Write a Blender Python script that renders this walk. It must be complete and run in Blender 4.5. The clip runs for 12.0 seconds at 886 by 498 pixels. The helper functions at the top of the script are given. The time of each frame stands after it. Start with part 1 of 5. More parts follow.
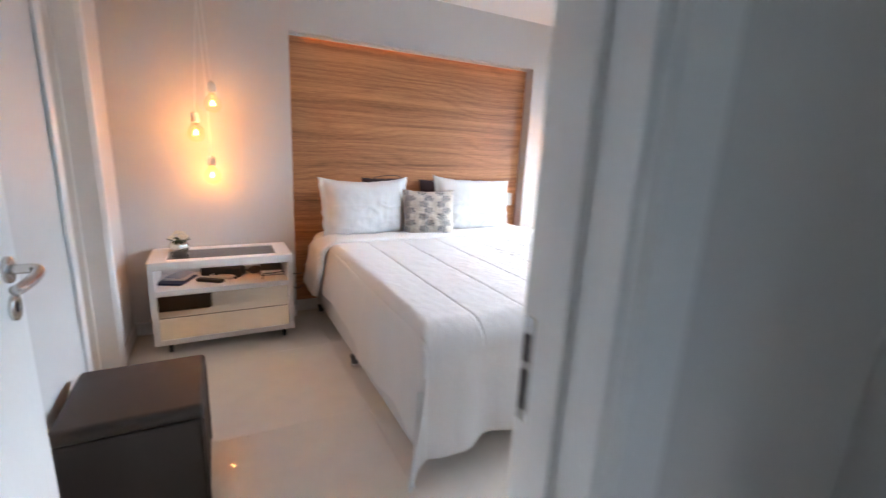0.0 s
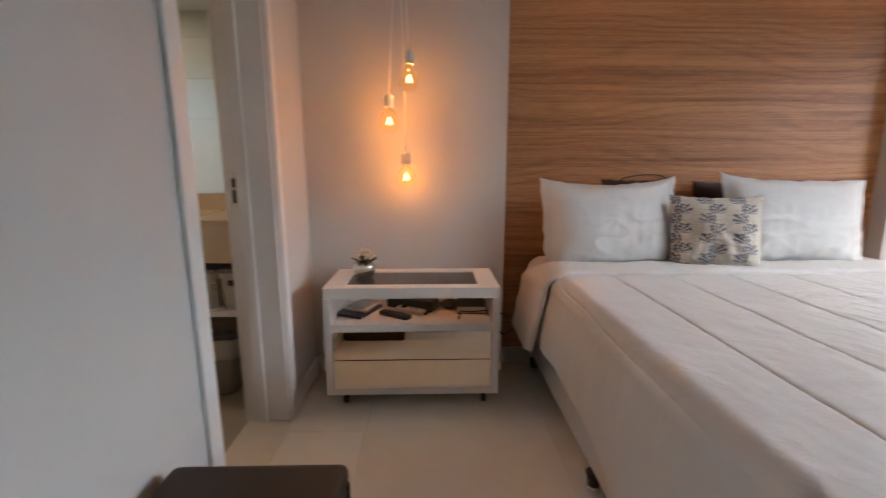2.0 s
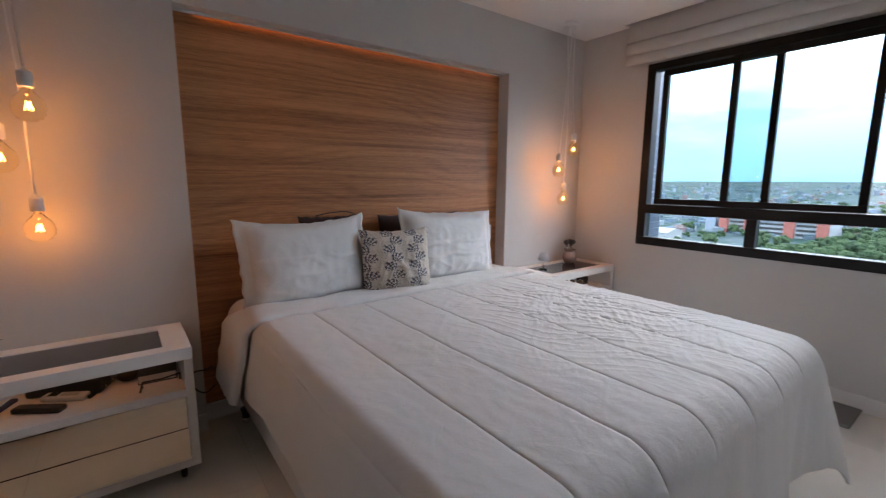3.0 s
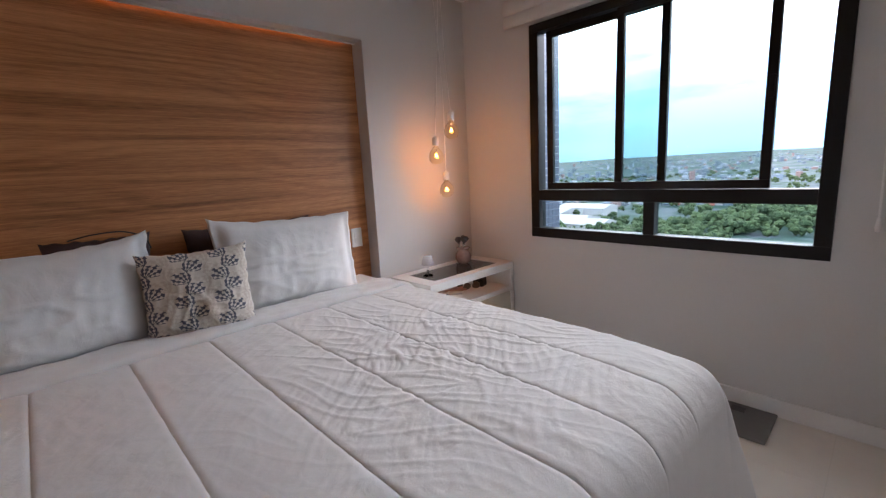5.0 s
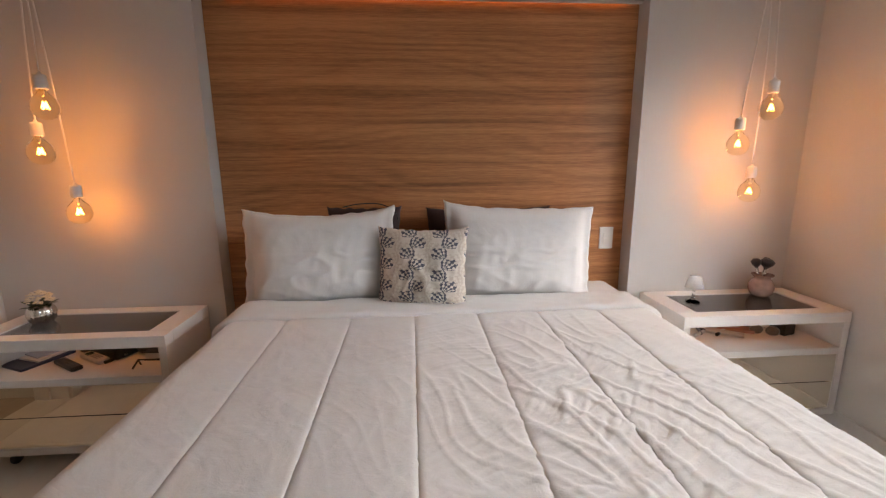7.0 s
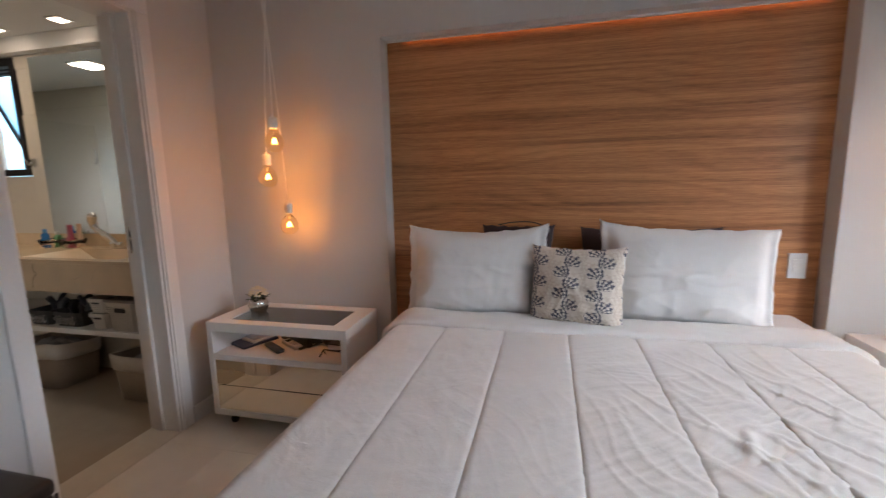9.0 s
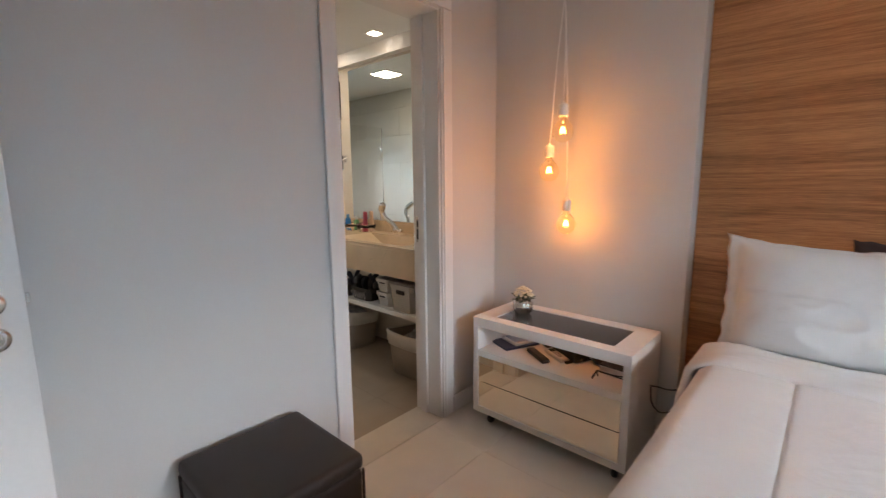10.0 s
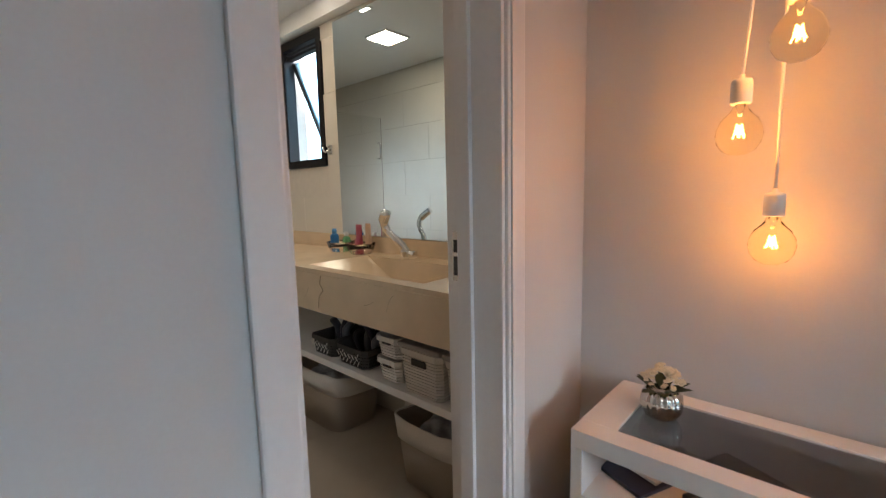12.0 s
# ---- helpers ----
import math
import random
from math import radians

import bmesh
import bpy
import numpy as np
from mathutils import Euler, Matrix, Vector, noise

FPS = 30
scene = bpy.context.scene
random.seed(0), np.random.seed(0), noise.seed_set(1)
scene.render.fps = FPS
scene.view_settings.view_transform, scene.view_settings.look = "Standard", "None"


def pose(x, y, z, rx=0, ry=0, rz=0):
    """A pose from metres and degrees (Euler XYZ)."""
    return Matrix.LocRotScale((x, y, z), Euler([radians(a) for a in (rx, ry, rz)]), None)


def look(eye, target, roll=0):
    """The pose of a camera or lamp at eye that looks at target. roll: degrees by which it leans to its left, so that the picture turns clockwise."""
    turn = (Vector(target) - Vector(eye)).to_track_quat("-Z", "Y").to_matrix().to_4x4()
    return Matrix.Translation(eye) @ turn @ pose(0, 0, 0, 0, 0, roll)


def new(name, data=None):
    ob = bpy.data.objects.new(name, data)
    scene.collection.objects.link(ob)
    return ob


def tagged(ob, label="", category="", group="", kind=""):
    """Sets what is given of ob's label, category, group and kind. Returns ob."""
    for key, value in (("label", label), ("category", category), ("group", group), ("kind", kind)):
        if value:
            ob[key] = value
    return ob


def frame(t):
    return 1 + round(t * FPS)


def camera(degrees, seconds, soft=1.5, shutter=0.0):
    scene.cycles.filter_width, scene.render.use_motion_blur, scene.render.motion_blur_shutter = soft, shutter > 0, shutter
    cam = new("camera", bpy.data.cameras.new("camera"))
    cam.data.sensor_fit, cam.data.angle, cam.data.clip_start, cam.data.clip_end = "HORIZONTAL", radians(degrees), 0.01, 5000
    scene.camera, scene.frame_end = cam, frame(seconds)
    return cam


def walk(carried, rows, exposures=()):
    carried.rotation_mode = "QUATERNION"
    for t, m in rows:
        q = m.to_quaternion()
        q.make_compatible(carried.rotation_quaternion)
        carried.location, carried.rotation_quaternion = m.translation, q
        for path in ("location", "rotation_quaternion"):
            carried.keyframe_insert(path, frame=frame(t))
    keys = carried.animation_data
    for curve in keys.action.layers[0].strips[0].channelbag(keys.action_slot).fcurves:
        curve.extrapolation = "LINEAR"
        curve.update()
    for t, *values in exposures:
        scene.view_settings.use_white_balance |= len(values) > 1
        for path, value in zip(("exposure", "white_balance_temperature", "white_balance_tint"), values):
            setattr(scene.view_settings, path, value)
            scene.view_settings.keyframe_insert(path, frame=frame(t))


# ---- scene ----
cam = camera(91.5, 12.0, soft=1.3, shutter=0.2)
PATH = [
    (0, (0.583, 0.705, 1.319), (1.503, 2.422, 0.864), 2.8),
    (0.2, (0.557, 0.964, 1.277), (1.202, 2.805, 0.833), 2.0),
    (0.5, (0.61, 1.123, 1.268), (0.813, 3.063, 0.826), 1.8),
    (1, (0.611, 1.41, 1.231), (0.176, 3.31, 0.783), -0.1),
    (1.5, (0.613, 1.631, 1.163), (0.028, 3.494, 0.731), -1.1),
    (2, (0.712, 1.713, 1.122), (0.753, 3.679, 0.755), -0.1),
    (2.5, (0.807, 1.689, 1.189), (1.58, 3.505, 0.872), 0.7),
    (3, (0.827, 1.642, 1.265), (2.01, 3.225, 0.953), 0.3),
    (3.5, (0.862, 1.621, 1.282), (2.274, 2.998, 0.95), -0.9),
    (3.7, (0.925, 1.612, 1.269), (2.39, 2.93, 0.928), -1.8),
    (5.3, (1.773, 1.77, 1.27), (3.025, 3.282, 0.888), -4.4),
    (5.5, (1.875, 1.783, 1.288), (2.884, 3.463, 0.892), -4.3),
    (6, (2.024, 1.874, 1.294), (2.428, 3.792, 0.896), -0.3),
    (6.5, (2.039, 1.885, 1.297), (2.234, 3.83, 0.873), 0.1),
    (8.3, (2.012, 1.707, 1.256), (2.043, 3.683, 0.952), -1.0),
    (8.5, (2.001, 1.723, 1.266), (1.962, 3.698, 0.955), -1.1),
    (9, (1.955, 1.773, 1.291), (1.48, 3.691, 0.986), -1.2),
    (9.5, (1.8, 1.818, 1.309), (0.854, 3.554, 1.004), -0.9),
    (10, (1.552, 1.882, 1.288), (0.224, 3.345, 0.98), -0.5),
    (10.5, (1.247, 1.936, 1.281), (-0.155, 3.328, 0.974), -0.8),
    (11, (1.033, 2.13, 1.245), (-0.331, 3.566, 0.967), -1.7),
    (11.5, (0.859, 2.318, 1.227), (-0.466, 3.791, 0.953), -2.0),
    (12, (0.677, 2.586, 1.212), (-0.651, 4.06, 0.959), -1.3),
]
EXPOSURES = [(0.0, 1.70, 6550, 15), (0.5, 1.02, 6700, 15), (1.0, 0.85, 6950, 18), (1.5, 0.78, 7100, 18), (2.0, 0.74, 7350, 18), (2.5, 0.38, 6850, 18), (3.0, 0.12, 6850, 19),
             (3.5, 0.25, 6950, 19), (5.5, 0.0, 7200, 23), (6.0, 0.16, 8150, 23), (6.5, 0.42, 8300, 23), (8.5, 0.38, 6950, 18), (9.0, 0.42, 7200, 20),
             (9.5, 0.82, 7350, 19), (10.0, 1.02, 7150, 17), (10.5, 0.98, 7100, 16), (12.0, 0.75, 6800, 14)]
SKY, CLOUD = 0.10, 140.0
BULB_W, BATH_W, SPOT_W, FILAMENT = 0.56, 2.1, 2.2, 16.0
DOOR_TURN = 0.4
walk(cam, [(t, look(eye, target, roll)) for t, eye, target, roll in PATH], EXPOSURES)

# ---------------------------------------------------------------- light
world = bpy.data.worlds.new("sky")
scene.world = world
world.use_nodes = True
wn, wl = world.node_tree.nodes, world.node_tree.links
wbg = wn["Background"]
wsky = wn.new("ShaderNodeTexSky")
wsky.sky_type = "NISHITA"
wsky.sun_disc = False
wsky.sun_elevation, wsky.sun_rotation = radians(48), radians(-100)
wsky.air_density, wsky.dust_density = 1.2, 0.4
wco = wn.new("ShaderNodeTexCoord")
wmap = wn.new("ShaderNodeMapping")
wmap.inputs["Scale"].default_value = (1.6, 1.6, 6.0)
wno = wn.new("ShaderNodeTexNoise")
wno.inputs["Scale"].default_value = 2.2
wno.inputs["Detail"].default_value = 7
wno.inputs["Roughness"].default_value = 0.55
wra = wn.new("ShaderNodeValToRGB")
wra.color_ramp.elements[0].position, wra.color_ramp.elements[1].position = 0.36, 0.58
wmx = wn.new("ShaderNodeMix")
wmx.data_type = "RGBA"
wmx.inputs[7].default_value = (CLOUD * 0.98, CLOUD, CLOUD * 1.03, 1)
wl.new(wco.outputs["Generated"], wmap.inputs["Vector"])
wl.new(wmap.outputs["Vector"], wno.inputs["Vector"])
wl.new(wno.outputs["Fac"], wra.inputs["Fac"])
wl.new(wra.outputs["Color"], wmx.inputs["Factor"])
wgap = wn.new("ShaderNodeVectorMath")
wgap.operation = "MULTIPLY"
wgap.inputs[1].default_value = (13.5, 15.5, 16.0)
wl.new(wsky.outputs["Color"], wgap.inputs[0])
wl.new(wgap.outputs[0], wmx.inputs[6])
# sky dim at the horizon, brightest midway to light the room, dim overhead
wsep = wn.new("ShaderNodeSeparateXYZ")
wl.new(wco.outputs["Generated"], wsep.inputs[0])
wup = wn.new("ShaderNodeValToRGB")
ue = wup.color_ramp.elements
ue[0].position, ue[0].color = 0.0, (0.062, 0.128, 0.190, 1)
ue[1].position, ue[1].color = 1.0, (0.15, 0.15, 0.15, 1)
for pos, c in ((0.05, (0.072, 0.140, 0.200, 1)), (0.12, (0.105, 0.185, 0.250, 1)), (0.20, (0.25, 0.33, 0.385, 1)), (0.32, (1.3, 1.32, 1.34, 1)), (0.52, (1.3, 1.3, 1.3, 1)), (0.68, (0.5, 0.5, 0.5, 1))):
    ue.new(pos).color = c
wl.new(wsep.outputs[2], wup.inputs["Fac"])
wsc = wn.new("ShaderNodeVectorMath")
wsc.operation = "MULTIPLY"
wl.new(wmx.outputs[2], wsc.inputs[0])
wl.new(wup.outputs[0], wsc.inputs[1])
wl.new(wsc.outputs[0], wbg.inputs["Color"])
wbg.inputs["Strength"].default_value = SKY

sun = new("sun", bpy.data.lights.new("sun", "SUN"))
sun.data.energy, sun.data.angle, sun.data.color = 0.5, radians(12), (1.0, 0.95, 0.88)
sun.matrix_world = look((-20, -4, 24), (0, 0, 0))

# portals for the sky's light: two real windows and the hall's made-up side opening
for px, py, pz, tx, ty, w, h in ((4.20, 2.667, 1.45, 0, 2.667, 1.5, 1.3), (-1.84, 4.22, 1.8, -1.84, 0, 0.45, 0.78), (2.02, -0.875, 1.5, -3, -0.875, 0.55, 1.0)):
    portal = new("sky_portal", bpy.data.lights.new("sky_portal", "AREA"))
    portal.data.shape, portal.data.size, portal.data.size_y = "RECTANGLE", w, h
    portal.data.cycles.is_portal = True
    portal.matrix_world = look((px, py, pz), (tx, ty, pz))


# ---------------------------------------------------------------- materials
def mat(name, color, rough=0.6, metal=0.0, grain=30.0, vary=0.06, blotch=2.0, bump=0.05, **more):
    """A surface with fine grain, broad blotches and slight relief."""
    m = bpy.data.materials.new(name)
    m.use_nodes = True
    n, l = m.node_tree.nodes, m.node_tree.links
    p = n["Principled BSDF"]
    co = n.new("ShaderNodeTexCoord")
    a, b = n.new("ShaderNodeTexNoise"), n.new("ShaderNodeTexNoise")
    a.inputs["Scale"].default_value, a.inputs["Detail"].default_value = grain, 5
    b.inputs["Scale"].default_value, b.inputs["Detail"].default_value = blotch, 3
    l.new(co.outputs["Object"], a.inputs["Vector"])
    l.new(co.outputs["Object"], b.inputs["Vector"])
    mix = n.new("ShaderNodeMath")
    mix.operation = "ADD"
    l.new(a.outputs["Fac"], mix.inputs[0])
    l.new(b.outputs["Fac"], mix.inputs[1])
    ra = n.new("ShaderNodeMapRange")
    ra.inputs["From Min"].default_value, ra.inputs["From Max"].default_value = 0.6, 1.4
    ra.inputs["To Min"].default_value, ra.inputs["To Max"].default_value = 1 - vary, 1 + vary
    l.new(mix.outputs[0], ra.inputs["Value"])
    hs = n.new("ShaderNodeHueSaturation")
    hs.inputs["Color"].default_value = (*color, 1)
    l.new(ra.outputs[0], hs.inputs["Value"])
    l.new(hs.outputs["Color"], p.inputs["Base Color"])
    rr = n.new("ShaderNodeMapRange")
    rr.inputs["To Min"].default_value, rr.inputs["To Max"].default_value = rough * 0.85, min(1, rough * 1.15)
    l.new(b.outputs["Fac"], rr.inputs["Value"])
    l.new(rr.outputs[0], p.inputs["Roughness"])
    p.inputs["Metallic"].default_value = metal
    if bump:
        bu = n.new("ShaderNodeBump")
        bu.inputs["Strength"].default_value, bu.inputs["Distance"].default_value = bump, 0.004
        l.new(a.outputs["Fac"], bu.inputs["Height"])
        l.new(bu.outputs["Normal"], p.inputs["Normal"])
    for key, value in more.items():
        p.inputs[key.replace("_", " ")].default_value = value
    return m


def wood(name, dark, mid, light, rough=0.42):
    """Veneer laid with its grain level: long streaks, drifting bands and a few oval eyes."""
    m = bpy.data.materials.new(name)
    m.use_nodes = True
    n, l = m.node_tree.nodes, m.node_tree.links
    p = n["Principled BSDF"]
    co = n.new("ShaderNodeTexCoord")

    def streaks(sx, sz, detail, roughness, seed=0.0):
        mp = n.new("ShaderNodeMapping")
        mp.inputs["Scale"].default_value = (sx, 1.0, sz)
        mp.inputs["Location"].default_value = (seed, 0.0, seed)
        no = n.new("ShaderNodeTexNoise")
        no.inputs["Scale"].default_value, no.inputs["Detail"].default_value, no.inputs["Roughness"].default_value = 1.0, detail, roughness
        l.new(co.outputs["Object"], mp.inputs["Vector"])
        l.new(mp.outputs["Vector"], no.inputs["Vector"])
        return no.outputs["Fac"]

    def op(kind, a, b, c=0.0):
        k = n.new("ShaderNodeMath")
        k.operation = kind
        for sock, v in zip(k.inputs, (a, b, c)):
            if isinstance(v, (int, float)):
                sock.default_value = v
            else:
                l.new(v, sock)
        return k.outputs[0]

    sep = n.new("ShaderNodeSeparateXYZ")
    l.new(co.outputs["Object"], sep.inputs[0])
    # growth lines: level, bent by a slow drift, closing into eyes where the drift is steep
    drift = streaks(0.85, 4.6, 1.0, 0.4)
    ragged = streaks(9.0, 60.0, 3.0, 0.6, 3.0)
    phase = op("MULTIPLY_ADD", drift, 46.0, op("MULTIPLY", sep.outputs[2], 120.0))
    phase = op("MULTIPLY_ADD", ragged, 1.6, phase)
    lines = op("POWER", op("MULTIPLY_ADD", op("SINE", phase, 0.0), 0.5, 0.5), 2.0)
    band = streaks(0.30, 12.0, 4.0, 0.6, 7.0)
    mid_streak = streaks(0.8, 95.0, 6.0, 0.7, 11.0)
    pores = streaks(14.0, 420.0, 3.0, 0.6, 5.0)
    tone = op("MULTIPLY_ADD", lines, -0.085, op("MULTIPLY", band, 0.75))
    tone = op("MULTIPLY_ADD", mid_streak, 0.55, tone)
    tone = op("MULTIPLY_ADD", op("SUBTRACT", pores, 0.5), 0.60, op("ADD", tone, 0.17))
    ra = n.new("ShaderNodeValToRGB")
    e = ra.color_ramp.elements
    e[0].position, e[0].color = 0.52, (*dark, 1)
    e[1].position, e[1].color = 1.0, (*light, 1)
    e.new(0.76).color = (*mid, 1)
    l.new(tone, ra.inputs["Fac"])
    l.new(ra.outputs["Color"], p.inputs["Base Color"])
    p.inputs["Roughness"].default_value = rough
    bu = n.new("ShaderNodeBump")
    bu.inputs["Strength"].default_value, bu.inputs["Distance"].default_value = 0.15, 0.002
    l.new(pores, bu.inputs["Height"])
    l.new(bu.outputs["Normal"], p.inputs["Normal"])
    return m


def glass(name, color=(1, 1, 1), rough=0.0, ior=1.45):
    m = bpy.data.materials.new(name)
    m.use_nodes = True
    p = m.node_tree.nodes["Principled BSDF"]
    p.inputs["Base Color"].default_value = (*color, 1)
    p.inputs["Transmission Weight"].default_value = 1.0
    p.inputs["Roughness"].default_value = rough
    p.inputs["IOR"].default_value = ior
    return m


def glow(name, color, strength):
    m = bpy.data.materials.new(name)
    m.use_nodes = True
    p = m.node_tree.nodes["Principled BSDF"]
    p.inputs["Base Color"].default_value = (*color, 1)
    p.inputs["Emission Color"].default_value = (*color, 1)
    p.inputs["Emission Strength"].default_value = strength
    return m


M_WALL = mat("grey_paint", (0.60, 0.59, 0.575), 0.50, grain=160, vary=0.03, blotch=1.2, bump=0.06)
M_CEIL = mat("ceiling_paint", (0.86, 0.855, 0.84), 0.8, grain=120, vary=0.02, bump=0.03)
M_WHITE = mat("white_lacquer", (0.78, 0.765, 0.74), 0.3, grain=60, vary=0.025, bump=0.01)
M_TRIM = mat("white_door_paint", (0.76, 0.75, 0.735), 0.38, grain=70, vary=0.03, bump=0.02)
M_TILE = mat("polished_porcelain", (0.80, 0.76, 0.69), 0.035, grain=9, vary=0.05, blotch=1.3, bump=0.0)
M_GROUT = mat("grout", (0.58, 0.54, 0.48), 0.8)
M_STONE_SILL = mat("cream_stone", (0.68, 0.63, 0.55), 0.15, grain=12, vary=0.08, bump=0.0)
M_WOOD = wood("walnut_veneer", (0.205, 0.078, 0.030), (0.455, 0.182, 0.069), (0.66, 0.30, 0.13))
M_BLACK = mat("black_aluminium", (0.009, 0.009, 0.010), 0.45, grain=200, vary=0.1, bump=0.02, Specular_IOR_Level=0.25)
M_PANE = glass("tinted_window_glass", (0.60, 0.71, 0.73), 0.0, 1.2)
M_LINEN = mat("white_cotton", (0.70, 0.69, 0.675), 0.85, grain=320, vary=0.03, blotch=6, bump=0.12, Sheen_Weight=0.15)
M_SHEET = mat("white_sheet", (0.70, 0.69, 0.675), 0.85, grain=320, vary=0.03, blotch=6, bump=0.1)


def creased(m, scale, strength):
    """Adds soft random creases to a cloth's relief."""
    n, l = m.node_tree.nodes, m.node_tree.links
    co = n.new("ShaderNodeTexCoord")
    no = n.new("ShaderNodeTexNoise")
    no.inputs["Scale"].default_value, no.inputs["Detail"].default_value, no.inputs["Distortion"].default_value = scale, 5, 1.2
    ab = n.new("ShaderNodeMath")
    ab.operation = "PINGPONG"
    ab.inputs[1].default_value = 0.25
    l.new(co.outputs["Object"], no.inputs["Vector"])
    l.new(no.outputs["Fac"], ab.inputs[0])
    bu = n.new("ShaderNodeBump")
    bu.inputs["Strength"].default_value, bu.inputs["Distance"].default_value = strength, 0.02
    l.new(ab.outputs[0], bu.inputs["Height"])
    old = n["Principled BSDF"].inputs["Normal"].links[0].from_node
    if old.inputs["Normal"].links:
        l.new(old.inputs["Normal"].links[0].from_socket, bu.inputs["Normal"])
    l.new(bu.outputs["Normal"], old.inputs["Normal"])


creased(M_LINEN, 6.0, 0.22)
creased(M_LINEN, 21.0, 0.09)
creased(M_SHEET, 8.0, 0.3)
M_BASE = mat("bed_base_fabric", (0.62, 0.61, 0.60), 0.9, grain=400, vary=0.05, bump=0.15)
M_LEATHER = mat("brown_leather", (0.024, 0.015, 0.011), 0.52, grain=240, vary=0.15, blotch=8, bump=0.15)
M_BROWN = mat("dark_brown_fabric", (0.045, 0.026, 0.03), 0.8, grain=260, vary=0.12, bump=0.15)
M_CHROME = mat("brushed_steel", (0.62, 0.61, 0.59), 0.25, 1.0, grain=300, vary=0.04, bump=0.02)
M_POLISH = mat("polished_chrome", (0.82, 0.82, 0.82), 0.06, 1.0, grain=20, vary=0.02, bump=0.0)
M_DRAWER = mat("champagne_mirror", (0.93, 0.88, 0.77), 0.012, 1.0, grain=4, vary=0.02, bump=0.0)
M_SMOKE = glass("smoked_glass", (0.27, 0.28, 0.285), 0.0, 1.55)
M_CLEAR = glass("clear_glass", (0.98, 0.98, 0.98))
M_CRYSTAL = glass("thin_crystal", (0.97, 0.98, 1.0), 0.0, 1.12)
M_BULB = glass("bulb_glass", (1.0, 0.965, 0.87), 0.0, 1.08)
M_FILAMENT = glow("filament", (1.0, 0.42, 0.09), FILAMENT)
M_LED = glow("warm_led", (1.0, 0.42, 0.11), 1.6)
M_PANEL = glow("led_panel", (1.0, 0.90, 0.74), 9.0)
M_BLACKP = mat("black_plastic", (0.015, 0.015, 0.016), 0.4, grain=120, vary=0.1, bump=0.02)
M_MIRROR = bpy.data.materials.new("mirror")
M_MIRROR.use_nodes = True
M_MIRROR.node_tree.nodes["Principled BSDF"].inputs["Metallic"].default_value = 1.0
M_MIRROR.node_tree.nodes["Principled BSDF"].inputs["Roughness"].default_value = 0.0
M_MIRROR.node_tree.nodes["Principled BSDF"].inputs["Base Color"].default_value = (0.80, 0.88, 0.90, 1)


# ---------------------------------------------------------------- mesh helpers
def empty(name, at=(0, 0, 0)):
    ob = new(name)
    ob.empty_display_size = 0.05
    ob.location = at
    return ob


def obj(name, bm, material, smooth=False):
    me = bpy.data.meshes.new(name)
    bm.normal_update()
    bm.to_mesh(me)
    bm.free()
    me.materials.append(material)
    if smooth:
        me.shade_smooth()
    return new(name, me)


def part(name, bm, material, parent, label="", smooth=False):
    """One mesh under a thing or a part; its coordinates are those of the world."""
    ob = obj(name, bm, material, smooth)
    ob.parent = parent
    m, up = Matrix.Identity(4), parent
    while up:
        m, up = up.matrix_basis @ m, up.parent
    ob.matrix_basis = m.inverted()
    return tagged(ob, label)


def box(lo, hi, bevel=0.0, bm=None, seg=2):
    """A box, with rounded edges where asked, added to bm."""
    one = bmesh.new()
    bmesh.ops.create_cube(one, size=1)
    for v in one.verts:
        v.co = Vector([(a + b) / 2 + c * (b - a) for a, b, c in zip(lo, hi, v.co)])
    if bevel:
        bmesh.ops.bevel(one, geom=one.edges[:], offset=bevel, segments=seg, affect="EDGES", profile=0.6)
    return merge(bm, one)


def merge(bm, one):
    if bm is None:
        return one
    me = bpy.data.meshes.new("tmp")
    one.to_mesh(me)
    one.free()
    bm.from_mesh(me)
    bpy.data.meshes.remove(me)
    return bm


def turn(bm, m):
    bmesh.ops.transform(bm, matrix=m, verts=bm.verts)
    return bm


def lathe(profile, seg=28, at=(0, 0, 0), bm=None, ribs=0, rib=0.0):
    """A turned solid from (radius, height) pairs; ribs: a fluted outline."""
    one = bmesh.new()
    rows = []
    for r, z in profile:
        if r < 1e-6:
            rows.append([one.verts.new((at[0], at[1], at[2] + z))])
            continue
        ring = []
        for k in range(seg):
            a = 2 * math.pi * k / seg
            q = r * (1 + rib * math.cos(ribs * a)) if ribs else r
            ring.append(one.verts.new((at[0] + q * math.cos(a), at[1] + q * math.sin(a), at[2] + z)))
        rows.append(ring)
    for a, b in zip(rows, rows[1:]):
        if len(a) == 1 and len(b) == 1:
            continue
        for k in range(seg):
            j = (k + 1) % seg
            if len(a) == 1:
                one.faces.new((a[0], b[k], b[j]))
            elif len(b) == 1:
                one.faces.new((a[k], a[j], b[0]))
            else:
                one.faces.new((a[k], a[j], b[j], b[k]))
    bmesh.ops.recalc_face_normals(one, faces=one.faces[:])
    return merge(bm, one)


